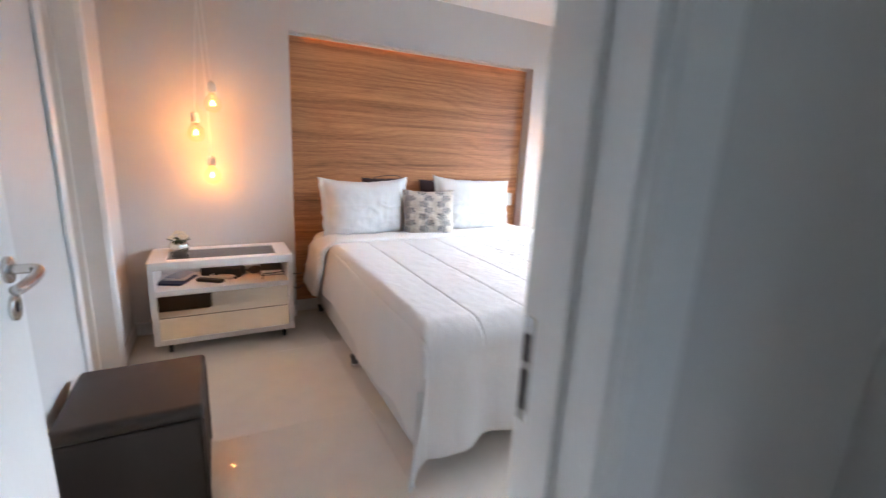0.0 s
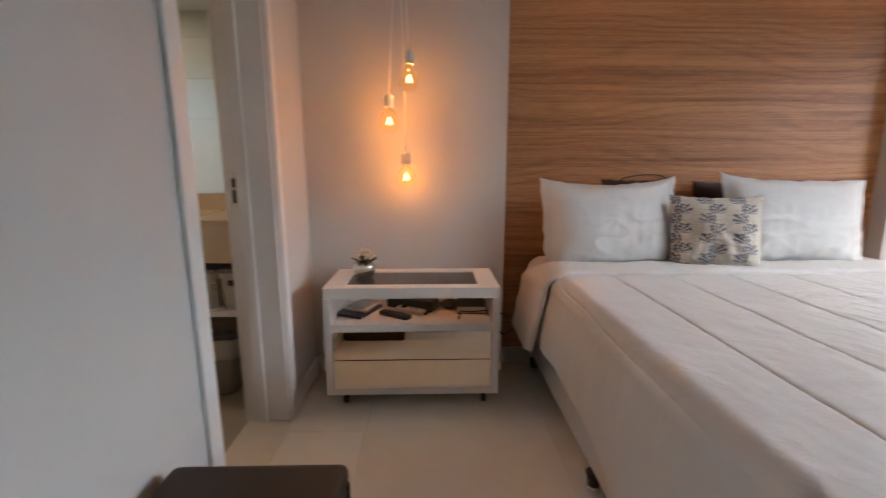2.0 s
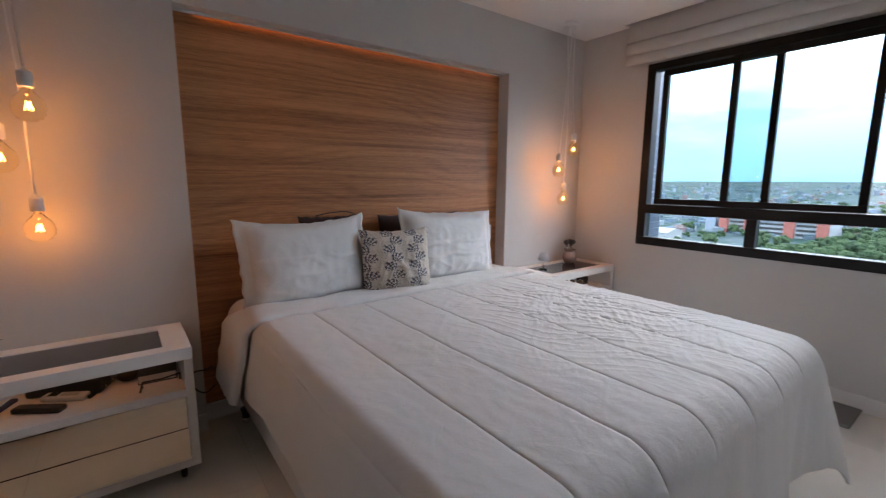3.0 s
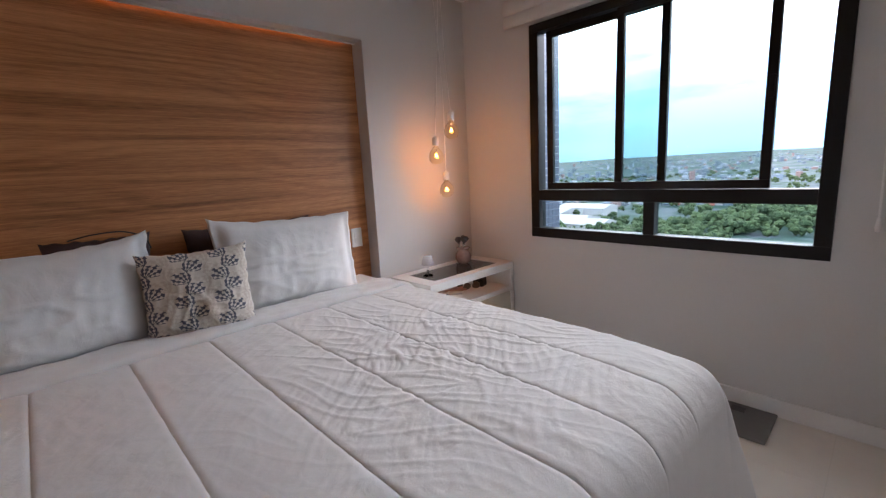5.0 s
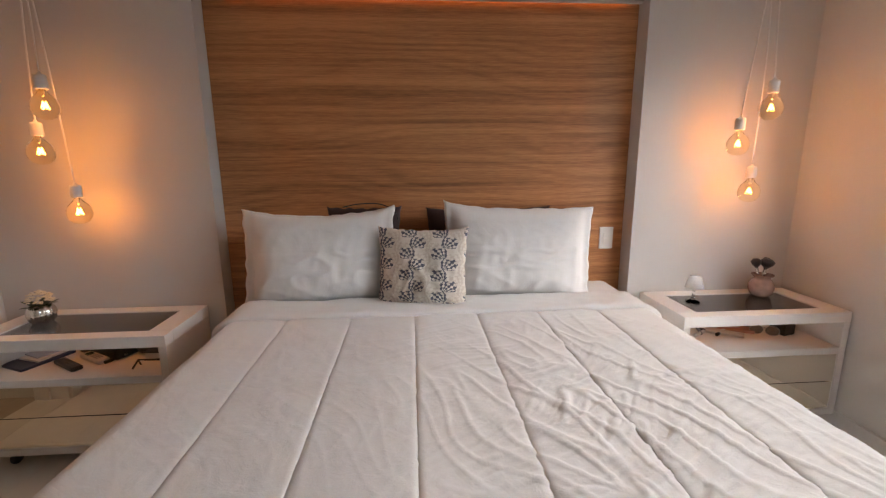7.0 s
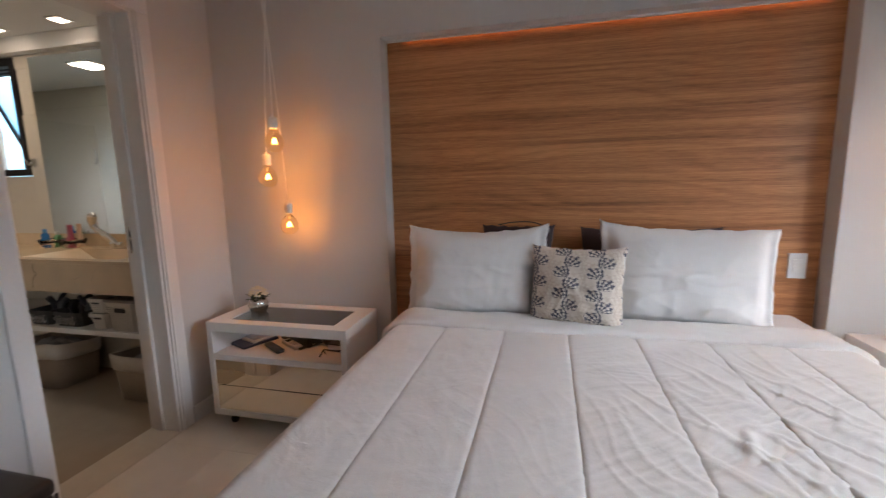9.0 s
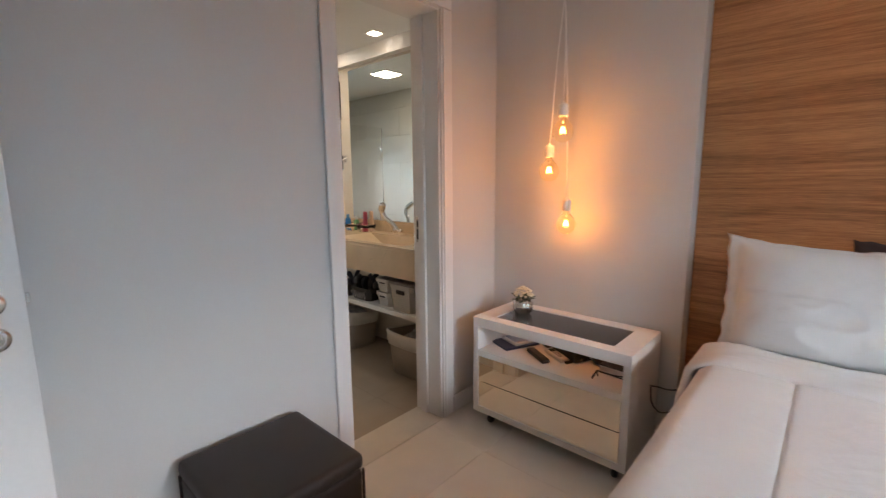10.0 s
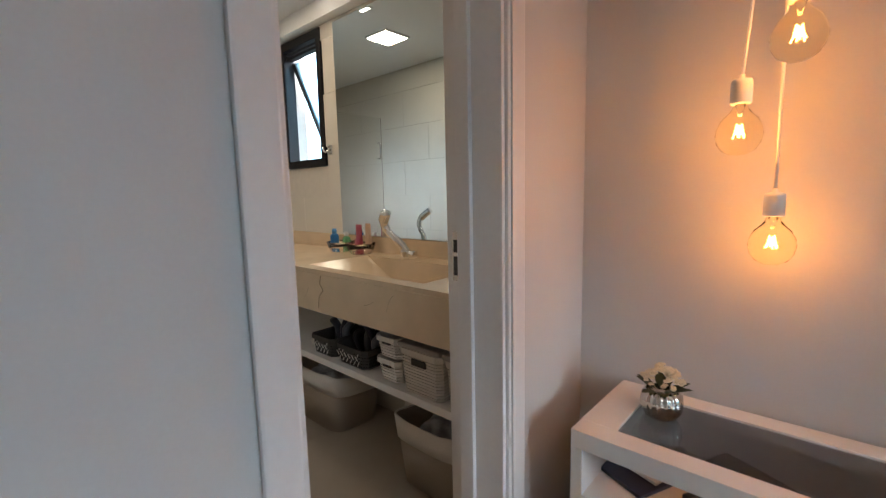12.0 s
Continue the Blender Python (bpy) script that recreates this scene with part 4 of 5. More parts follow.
# recessed bathroom lights
for k, (x, y) in enumerate(((-1.44, 3.905), (-0.90, 3.905), (-0.36, 3.905))):
    dl = tagged(empty("downlight", (x, y, BCZ)), "small square recessed ceiling downlight", "downlight", group="bathroom downlights")
    part("frame", box((x - 0.05, y - 0.05, BCZ - 0.006), (x + 0.05, y + 0.05, BCZ - 0.0005), 0.002), M_TRIM, dl)
    part("lens", box((x - 0.036, y - 0.036, BCZ - 0.0085), (x + 0.036, y + 0.036, BCZ - 0.0062)), M_PANEL, dl)
pl = tagged(empty("ceiling_light", (-1.69, 3.49, BCZ)), "square flush white ceiling panel light", "ceiling light")
part("frame", box((-1.80, 3.38, BCZ - 0.012), (-1.58, 3.60, BCZ - 0.0005), 0.003), M_TRIM, pl)
part("diffuser", box((-1.787, 3.393, BCZ - 0.016), (-1.593, 3.587, BCZ - 0.0125)), M_PANEL, pl)
bath_lamp = new("bath_panel_light", bpy.data.lights.new("bath_panel_light", "AREA"))
bath_lamp.data.size, bath_lamp.data.energy, bath_lamp.data.color = 0.18, BATH_W, (1.0, 0.84, 0.62)
bath_lamp.matrix_world = look((-1.69, 3.49, BCZ - 0.02), (-1.69, 3.49, 0))
for x in (-1.44, -0.90, -0.36):
    spot = new("downlight_lamp", bpy.data.lights.new("downlight_lamp", "SPOT"))
    spot.data.energy, spot.data.color, spot.data.spot_size, spot.data.spot_blend, spot.data.shadow_soft_size = SPOT_W, (1.0, 0.80, 0.55), radians(75), 0.6, 0.03
    spot.matrix_world = look((x, 3.905, BCZ - 0.012), (x, 3.86, 0))

# bathroom window, hung open
bwin = tagged(empty("window_2", (-1.84, BN, 1.8)), "small black aluminium awning window tilted open", "window", kind="structure")
BWX0, BWX1, BWZ0, BWZ1 = -2.065, -1.61, 1.40, 2.19
for lo, hi in (((BWX0, BN - 0.012, BWZ0), (BWX1, BN + 0.06, BWZ0 + 0.045)), ((BWX0, BN - 0.012, BWZ1 - 0.05), (BWX1, BN + 0.06, BWZ1)),
               ((BWX0, BN - 0.012, BWZ0 + 0.045), (BWX0 + 0.04, BN + 0.06, BWZ1 - 0.05)), ((BWX1 - 0.045, BN - 0.012, BWZ0 + 0.045), (BWX1, BN + 0.06, BWZ1 - 0.05)),
               ((BWX0 + 0.04, BN + 0.005, BWZ1 - 0.10), (BWX1 - 0.045, BN + 0.05, BWZ1 - 0.085)), ((BWX0 + 0.04, BN + 0.005, BWZ1 - 0.075), (BWX1 - 0.045, BN + 0.05, BWZ1 - 0.062))):
    part("window_frame", box(lo, hi, 0.002), M_BLACK, bwin)
M_FROST = glass("frosted_glass", (0.27, 0.50, 0.62), 0.3, 1.3)
AW = pose(0, BN + 0.05, BWZ1 - 0.11, 22)
sash = part("sash", turn(box((BWX0 + 0.045, -0.012, -0.62), (BWX1 - 0.05, 0.012, -0.585), 0.002), AW), M_BLACK, bwin)
part("stile", turn(box((BWX0 + 0.045, -0.012, -0.585), (BWX0 + 0.07, 0.012, 0.0), 0.002), AW), M_BLACK, sash)
part("stile", turn(box((BWX1 - 0.075, -0.012, -0.585), (BWX1 - 0.05, 0.012, 0.0), 0.002), AW), M_BLACK, sash)
fp = part("pane", turn(box((BWX0 + 0.07, -0.003, -0.585), (BWX1 - 0.075, 0.003, -0.005)), AW), M_FROST, sash, "frosted glass pane")
fp.visible_shadow = False
hook = tagged(empty("wall_hook", (-1.55, BN, 1.49)), "small chrome robe hook beside the bathroom window", "hook")
part("plate", box((-1.575, BN - 0.02, 1.455), (-1.535, BN - 0.004, 1.515), 0.005), M_POLISH, hook)
part("arm", tube(bend([(-1.555, BN - 0.02, 1.49), (-1.555, BN - 0.05, 1.47), (-1.555, BN - 0.065, 1.50)]), 0.005, 8), M_POLISH, hook, smooth=True)

# shower screen
screen = tagged(empty("shower_screen", (-2.5, 3.5, 0)), "clear glass shower screen across the bathroom", "shower screen")
sg = part("glass_panel", box((-2.504, BS + 0.012, 0.02), (-2.496, BN - 0.012, 1.92), 0.001), M_CLEAR, screen)
sg.visible_shadow = False
part("bottom_rail", box((-2.515, BS + 0.01, 0.0), (-2.485, BN - 0.01, 0.022), 0.002), M_CHROME, screen)
part("handle", tube(bend([(-2.49, 2.95, 1.55), (-2.45, 2.95, 1.56), (-2.45, 2.95, 1.68), (-2.49, 2.95, 1.69)]), 0.007, 8), M_POLISH, screen, "chrome handle", True)

# ---------------------------------------------------------------- things on the nightstands
def solid(name, color, rough=0.5, metal=0.0, **k):
    return mat(name, color, rough, metal, grain=80, vary=0.08, bump=0.02, **k)


M_NAVY, M_PAPER, M_SILVER = solid("navy_cover", (0.02, 0.03, 0.075), 0.45), solid("paper", (0.70, 0.68, 0.64), 0.8), solid("silver_plastic", (0.66, 0.66, 0.66), 0.35, 0.2)
M_LEAF, M_CREAM = solid("dark_leaf", (0.045, 0.07, 0.03), 0.55), solid("cream_petal", (0.72, 0.64, 0.46), 0.7)
M_MERCURY = mat("mercury_glass", (0.72, 0.68, 0.62), 0.10, 1.0, grain=30, vary=0.15, bump=0.05)
ST, GT = 0.417, 0.586          # shelf top, glass top


def place(bm, x, y, z, turn_z=0.0):
    return turn(bm, pose(x, y, z, 0, 0, turn_z))


def grow(bm, at, k):
    return turn(bm, Matrix.Translation(at) @ Matrix.Scale(k, 4) @ Matrix.Translation(-Vector(at)))


# flower pot
pot = tagged(empty("flower_pot", (0.362, 3.826, GT)), "small ribbed silver pot of cream flowers on the glass", "flower pot")
part("vase", grow(lathe([(0, 0.002), (0.028, 0.0), (0.040, 0.012), (0.046, 0.034), (0.043, 0.056), (0.036, 0.066), (0.034, 0.068), (0.033, 0.060), (0, 0.058)], 72, (0.362, 3.826, GT), ribs=18, rib=0.045), (0.362, 3.826, GT), 1.15), M_MERCURY, pot, "ribbed mercury-glass vase", True)
rnd = random.Random(4)
fl, lv = None, None
for k in range(70):
    a, e = rnd.uniform(0, 6.28), math.acos(rnd.uniform(0.05, 1.0))
    r = 0.042 + rnd.uniform(-0.006, 0.006)
    c = Vector((0.362 + r * math.sin(e) * math.cos(a), 3.826 + r * math.sin(e) * math.sin(a), GT + 0.080 + 1.05 * r * math.cos(e)))
    for j in range(5):
        b = 6.28 * j / 5 + a
        fl = ball(c + Vector((0.0036 * math.cos(b), 0.0036 * math.sin(b), 0.001 * (j % 2))), 0.0035, (1, 1, 0.7), 6, 4, fl)
part("flowers", grow(fl, (0.362, 3.826, GT), 1.15), M_CREAM, pot, "cream blossom heads", True)
for k in range(9):
    a = 6.28 * k / 9 + rnd.uniform(-0.2, 0.2)
    one = bmesh.new()
    pts = [(0.0, 0.0), (0.012, 0.011), (0.026, 0.013), (0.040, 0.008), (0.050, 0.0)]
    up = [one.verts.new((u, v, 0.006 * math.sin(u * 50))) for u, v in pts]
    dn = [one.verts.new((u, -v, 0.006 * math.sin(u * 50))) for u, v in pts[1:-1]]
    one.faces.new(up + dn[::-1])
    bmesh.ops.solidify(one, geom=one.faces[:], thickness=0.001)
    turn(one, pose(0.362 + 0.018 * math.cos(a), 3.826 + 0.018 * math.sin(a), GT + 0.064, 0, -rnd.uniform(5, 35), math.degrees(a)))
    lv = merge(lv, one)
part("leaves", grow(lv, (0.362, 3.826, GT), 1.15), M_LEAF, pot, "dark green leaves")

nb = tagged(empty("notebook", (0.33, 3.83, ST)), "navy spiral notebook on the nightstand shelf", "notebook")
part("cover", place(box((-0.075, -0.105, 0), (0.075, 0.105, 0.012), 0.002), 0.335, 3.80, ST, -24), M_NAVY, nb)
sp = None
for k in range(16):
    sp = merge(sp, place(turn(lathe([(0.006, -0.001), (0.0072, 0), (0.006, 0.001)], 10), pose(-0.075, -0.095 + k * 0.0125, 0.007, 90)), 0.335, 3.80, ST, -24))
part("spiral", sp, M_CHROME, nb, "wire spiral")
bk = tagged(empty("booklet", (0.35, 3.85, ST + 0.013)), "small white booklets stacked on the notebook", "booklet")
part("block", place(box((-0.06, -0.08, 0), (0.06, 0.08, 0.009), 0.001), 0.35, 3.835, ST + 0.0125, -20), M_PAPER, bk)
part("cover", place(box((-0.05, -0.07, 0), (0.05, 0.07, 0.006), 0.001), 0.348, 3.845, ST + 0.022, -27), solid("booklet_cover", (0.42, 0.46, 0.52), 0.5), bk, "pale printed cover")

bx = tagged(empty("dark_case", (0.56, 3.90, ST)), "flat black case at the back of the shelf", "case")
part("body", place(box((-0.13, -0.045, 0), (0.13, 0.045, 0.060), 0.012, seg=3), 0.60, 3.848, ST, -25), M_BLACKP, bx, smooth=True)

rm = tagged(empty("remote_control", (0.53, 3.74, ST)), "black remote control lying on the shelf", "remote control")
part("body", place(box((-0.085, -0.022, 0), (0.085, 0.022, 0.02), 0.008, seg=3), 0.522, 3.715, ST, -33), M_BLACKP, rm, smooth=True)
kb = None
for i in range(9):
    for j in range(3):
        kb = merge(kb, place(box((-0.062 + i * 0.013, -0.014 + j * 0.011, 0.0195), (-0.054 + i * 0.013, -0.007 + j * 0.011, 0.022), 0.001), 0.522, 3.715, ST, -33))
part("buttons", kb, solid("grey_rubber", (0.11, 0.11, 0.12), 0.7), rm, "small grey buttons")

ph = tagged(empty("cordless_phone", (0.61, 3.79, ST)), "silver cordless telephone handset on the shelf", "telephone")
part("body", place(box((-0.078, -0.024, 0), (0.078, 0.024, 0.022), 0.009, seg=3), 0.592, 3.775, ST, -31), M_SILVER, ph, smooth=True)
part("screen", place(box((-0.056, -0.015, 0.0215), (-0.022, 0.015, 0.0232), 0.002), 0.592, 3.775, ST, -31), solid("phone_screen", (0.05, 0.07, 0.07), 0.15), ph, "dark screen")
kb = None
for i in range(5):
    for j in range(3):
        kb = merge(kb, place(box((-0.010 + i * 0.013, -0.014 + j * 0.010, 0.0215), (-0.002 + i * 0.013, -0.008 + j * 0.010, 0.0236), 0.001), 0.592, 3.775, ST, -31))
part("keys", kb, solid("phone_keys", (0.30, 0.30, 0.31), 0.5), ph, "grey keys")


def watch(x, y, turn_z, label):
    w = tagged(empty("wristwatch", (x, y, ST)), label, "watch", group="wristwatches on the shelf")
    part("case", place(lathe([(0, 0.010), (0.020, 0.010), (0.021, 0.014), (0.020, 0.021), (0.017, 0.022), (0, 0.022)], 24), x, y, ST, turn_z), M_CHROME, w, "steel watch case", True)
    part("dial", place(lathe([(0, 0.0222), (0.0165, 0.0222), (0.0165, 0.0226), (0, 0.0226)], 24), x, y, ST, turn_z), M_BLACKP, w, "dark dial")
    for s in (-1, 1):
        part("strap", place(tube(bend([(s * 0.018, 0, 0.016), (s * 0.032, 0, 0.012), (s * 0.055, 0, 0.005), (s * 0.08, 0, 0.005)]), 0.0095, 8, flat=0.35), x, y, ST, turn_z), M_BLACKP, w, "black strap", True)


watch(0.70, 3.80, 62, "black-strapped wristwatch lying on the shelf")
watch(0.735, 3.86, 40, "black-strapped wristwatch lying on the shelf")

pc = tagged(empty("pouch", (0.80, 3.84, ST)), "small black zipped pouch on the shelf", "pouch")
part("body", ball((0.795, 3.835, ST + 0.024), 0.05, (0.95, 0.8, 0.48), 20, 12), M_LEATHER, pc, smooth=True)
bo = tagged(empty("book", (0.905, 3.84, ST)), "thick grey book with white pages on the shelf", "book")
part("page_block", place(box((-0.068, -0.10, 0.004), (0.064, 0.10, 0.036)), 0.90, 3.845, ST, -4), M_PAPER, bo)
part("cover", place(box((-0.072, -0.104, 0.036), (0.068, 0.104, 0.041), 0.001), 0.90, 3.845, ST, -4), M_BLACKP, bo, "black cover")
part("cover", place(box((-0.072, -0.104, 0.0), (0.068, 0.104, 0.004), 0.001), 0.90, 3.845, ST, -4), M_BLACKP, bo, "black cover")
gs = tagged(empty("glasses", (0.90, 3.68, ST)), "black-framed spectacles standing in front of the book", "glasses")
part("frame", tube([(0.835, 3.70, ST + 0.004), (0.835, 3.685, ST + 0.034), (0.905, 3.69, ST + 0.030), (0.968, 3.70, ST + 0.034), (0.968, 3.712, ST + 0.004)], 0.0035, 8), M_BLACKP, gs, smooth=True)
part("temple", tube([(0.836, 3.684, ST + 0.033), (0.826, 3.655, ST + 0.005)], 0.004, 8), M_BLACKP, gs, smooth=True)

cb = tagged(empty("power_cable", (1.05, 3.9, 0)), "thin black power cable looping beside the bed", "cable")
part("cord", tube(bend([(1.012, 3.86, 0.37), (1.05, 3.84, 0.385), (1.085, 3.86, 0.375), (1.12, 3.93, 0.36)]), 0.003, 6), M_BLACKP, cb, smooth=True)
part("loop", tube(bend([(1.012, 3.87, 0.36), (1.03, 3.83, 0.31), (1.07, 3.82, 0.28), (1.12, 3.86, 0.29)]), 0.003, 6), M_BLACKP, cb, smooth=True)
cc = tagged(empty("charger_cable", (1.75, 3.98, 1.08)), "thin black cable lying over the dark pillow", "cable")
part("cord", tube(bend([(1.70, 4.0, 1.068), (1.78, 3.97, 1.085), (1.88, 3.96, 1.085), (1.95, 3.97, 1.05), (1.97, 3.98, 1.0)]), 0.003, 6), M_BLACKP, cc, smooth=True)

# window side
M_COPPER = mat("copper_pot", (0.44, 0.30, 0.26), 0.25, 0.45, grain=35, vary=0.25, bump=0.12)
bp = tagged(empty("brush_pot", (3.832, 3.878, GT)), "round coppery pot holding make-up brushes", "brush pot")
part("bowl", grow(lathe([(0, 0.0), (0.026, 0.0), (0.040, 0.012), (0.047, 0.034), (0.045, 0.056), (0.034, 0.074), (0.029, 0.082), (0.040, 0.092), (0.041, 0.096), (0.027, 0.092), (0.025, 0.08), (0, 0.06)], 32, (3.832, 3.878, GT)), (3.832, 3.878, GT), 1.22), M_COPPER, bp, "coppery mosaic bowl", True)
for (dx, dy, lx, ly, s) in ((0.0, 0.0, 0.006, -0.004, 1.3), (-0.012, 0.004, -0.012, 0.004, 0.9), (0.010, 0.008, 0.012, 0.010, 0.8)):
    foot, head = Vector((3.832 + dx, 3.878 + dy, GT + 0.06)), Vector((3.832 + dx + lx, 3.878 + dy + ly, GT + 0.122))
    br = part("brush", grow(tube([foot, head], 0.006 * s, 10), (3.832, 3.878, GT), 1.25), M_CHROME, bp, "make-up brush with steel ferrule", True)
    d = (head - foot).normalized()
    part("bristles", grow(tube([head, head + d * 0.012, head + d * 0.026, head + d * 0.036], [0.008 * s, 0.017 * s, 0.021 * s, 0.012 * s], 12), (3.832, 3.878, GT), 1.25), M_BLACKP, br, "black bristles", True)
gb = tagged(empty("glass_lamp", (3.428, 3.818, GT)), "tiny clear glass candle lamp with white shade", "candle lamp")
part("base", grow(lathe([(0, 0), (0.024, 0), (0.024, 0.004), (0.006, 0.010), (0.005, 0.05), (0.010, 0.055), (0.010, 0.06), (0, 0.06)], 24, (3.428, 3.818, GT)), (3.428, 3.818, GT), 1.35), M_CRYSTAL, gb, "clear glass foot", True)
part("shade", grow(lathe([(0.030, 0.055), (0.031, 0.055), (0.020, 0.098), (0.0, 0.100), (0.0, 0.098), (0.019, 0.096)], 24, (3.428, 3.818, GT), ribs=12, rib=0.03), (3.428, 3.818, GT), 1.35), solid("milky_glass", (0.9, 0.92, 0.95), 0.15, Transmission_Weight=0.45, IOR=1.2), gb, "milky fluted shade", True)
kb = tagged(empty("black_box", (3.885, 3.80, ST)), "small matt black cube box on the shelf", "box")
part("body", place(box((-0.038, -0.038, 0), (0.038, 0.038, 0.062), 0.003), 3.90, 3.79, ST, 15), M_BLACKP, kb)
part("lid", place(box((-0.04, -0.04, 0.062), (0.04, 0.04, 0.076), 0.003), 3.90, 3.79, ST, 15), M_BLACKP, kb)
sg2 = tagged(empty("sunglasses", (3.80, 3.77, ST)), "brown-tinted aviator sunglasses lying open on the shelf", "sunglasses")
SG = pose(3.79, 3.775, ST, 0, 0, -28)
M_LENS = solid("brown_lens", (0.17, 0.13, 0.10), 0.08)
for cx in (-0.034, 0.034):
    drop = [(cx + 0.029 * math.cos(a) * (1 - 0.10 * math.sin(a)), -0.004 - 0.006 * abs(cx + 0.029 * math.cos(a)) / 0.06, 0.027 + 0.024 * math.sin(a)) for a in [6.2832 * k / 20 for k in range(20)]]
    one = bmesh.new()
    one.faces.new([one.verts.new(q) for q in drop])
    bmesh.ops.solidify(one, geom=one.faces[:], thickness=0.0018)
    lens = part("lens", turn(one, SG), M_LENS, sg2, "brown-tinted lens")
    part("rim", turn(tube(drop + drop[:1], 0.0013, 6), SG), M_CHROME, lens, "thin metal rim", True)
    out = 1 if cx > 0 else -1
    part("temple", turn(tube(bend([(cx + out * 0.030, 0.0, 0.036), (cx + out * 0.032, 0.05, 0.032), (cx + out * 0.028, 0.10, 0.014), (cx + out * 0.024, 0.12, 0.004)]), 0.0014, 6), SG), M_CHROME, sg2, "thin metal temple", True)
part("bridge", turn(tube(bend([(-0.008, -0.003, 0.034), (0.0, -0.005, 0.038), (0.008, -0.003, 0.034)]), 0.0014, 6), SG), M_CHROME, sg2, "metal bridge", True)
jr2 = tagged(empty("jar", (3.765, 3.86, ST)), "dark cosmetic jar standing on the shelf", "jar")
part("body", lathe([(0, 0), (0.021, 0), (0.022, 0.028), (0.018, 0.034), (0.018, 0.046), (0, 0.046)], 24, (3.765, 3.86, ST)), solid("dark_jar", (0.06, 0.05, 0.045), 0.2), jr2, smooth=True)
for k, (x, y, a, c, w) in enumerate(((3.68, 3.84, -18, (0.42, 0.22, 0.17), 0.035), (3.63, 3.875, -10, (0.36, 0.20, 0.16), 0.03), (3.60, 3.80, -35, (0.55, 0.50, 0.46), 0.022))):
    pk = tagged(empty("make_up_palette", (x, y, ST)), "slim pinkish make-up palette lying on the shelf", "make-up", group="make-up palettes on the shelf")
    part("case", place(box((-0.085, -w, 0), (0.085, w, 0.012), 0.003), x, y, ST + 0.0125 * (k == 1), a), solid("palette_pink", c, 0.35), pk)
    part("lid", place(box((-0.083, -w + 0.002, 0.0125), (0.083, w - 0.002, 0.016), 0.002), x, y, ST + 0.0125 * (k == 1), a), solid("palette_lid", tuple(min(1, q * 1.25) for q in c), 0.25), pk)
for k in range(6):
    x, y, a = 3.47 + 0.022 * k, 3.80 + 0.018 * ((k * 7) % 5), 30 + 37 * k
    tb = tagged(empty("cosmetic_tube", (x, y, ST)), "small pale cosmetic tube lying on the shelf", "cosmetics", group="cosmetic tubes on the shelf")
    d = Vector((math.cos(radians(a)), math.sin(radians(a)), 0)) * 0.045
    c = Vector((x, y, ST + 0.009))
    t1 = part("body", tube([c - d, c + d * 0.4], 0.008, 10), solid("tube_%s" % "abcdef"[k], [(0.6, 0.6, 0.6), (0.2, 0.22, 0.25), (0.6, 0.45, 0.4), (0.7, 0.68, 0.62), (0.35, 0.3, 0.3), (0.55, 0.6, 0.62)][k], 0.35), tb, smooth=True)
    part("cap", tube([c + d * 0.42, c + d], 0.0085, 10), M_BLACKP if k % 2 else M_SILVER, tb, "cap", True)

# ---------------------------------------------------------------- things in the bathroom
VT, SHT = 0.905, 0.492


def bottle(x, y, h, r, color, cap, label, name="bottle"):
    b = tagged(empty(name, (x, y, VT)), label, "toiletries", group="toiletries on the vanity")
    part("body", lathe([(0, 0.004), (r * 0.9, 0.004), (r, 0.012), (r, h * 0.68), (r * 0.5, h * 0.78), (0, h * 0.78)], 20, (x, y, VT)), solid("bottle_" + label.split()[0], color, 0.25), b, smooth=True)
    part("cap", lathe([(0, h * 0.78), (r * 0.55, h * 0.78), (r * 0.55, h), (0, h)], 16, (x, y, VT)), solid("cap_" + label.split()[0], cap, 0.4), b, "screw cap", True)


def tubes(x, y, h, r, color, cap, label):
    b = tagged(empty("squeeze_tube", (x, y, VT)), label, "toiletries", group="toiletries on the vanity")
    part("cap", lathe([(0, 0.004), (r, 0.004), (r, 0.03), (0, 0.03)], 18, (x, y, VT)), solid("tcap_" + label.split()[0], cap, 0.4), b, "flip cap", True)
    bm = bmesh.new()
    rows = []
    for k in range(7):
        q = k / 6
        rows.append([bm.verts.new((x + r * math.cos(a) * (1 + 0.15 * q), y + r * math.sin(a) * (1 - 0.88 * q), VT + 0.03 + (h - 0.03) * q)) for a in [6.2832 * i / 18 for i in range(18)]])
    for a, c in zip(rows, rows[1:]):
        for i in range(18):
            bm.faces.new((a[i], a[(i + 1) % 18], c[(i + 1) % 18], c[i]))
    bm.faces.new(rows[-1])
    bm.faces.new(rows[0][::-1])
    part("body", bm, solid("tube_" + label.split()[0], color, 0.3), b, smooth=True)


bottle(-1.43, 4.0, 0.125, 0.024, (0.03, 0.18, 0.48), (0.05, 0.25, 0.55), "blue toiletry bottle in a clear tray")
bottle(-1.33, 4.01, 0.11, 0.022, (0.10, 0.30, 0.14), (0.65, 0.68, 0.66), "green toiletry bottle in a clear tray")
tubes(-1.20, 4.0, 0.155, 0.022, (0.36, 0.05, 0.09), (0.30, 0.03, 0.06), "crimson cream tube standing on its cap")
tubes(-1.16, 4.03, 0.16, 0.020, (0.66, 0.46, 0.32), (0.55, 0.38, 0.28), "peach cream tube standing on its cap")
bottle(-1.25, 4.03, 0.10, 0.02, (0.50, 0.20, 0.22), (0.7, 0.68, 0.66), "pink toiletry bottle in a clear tray")
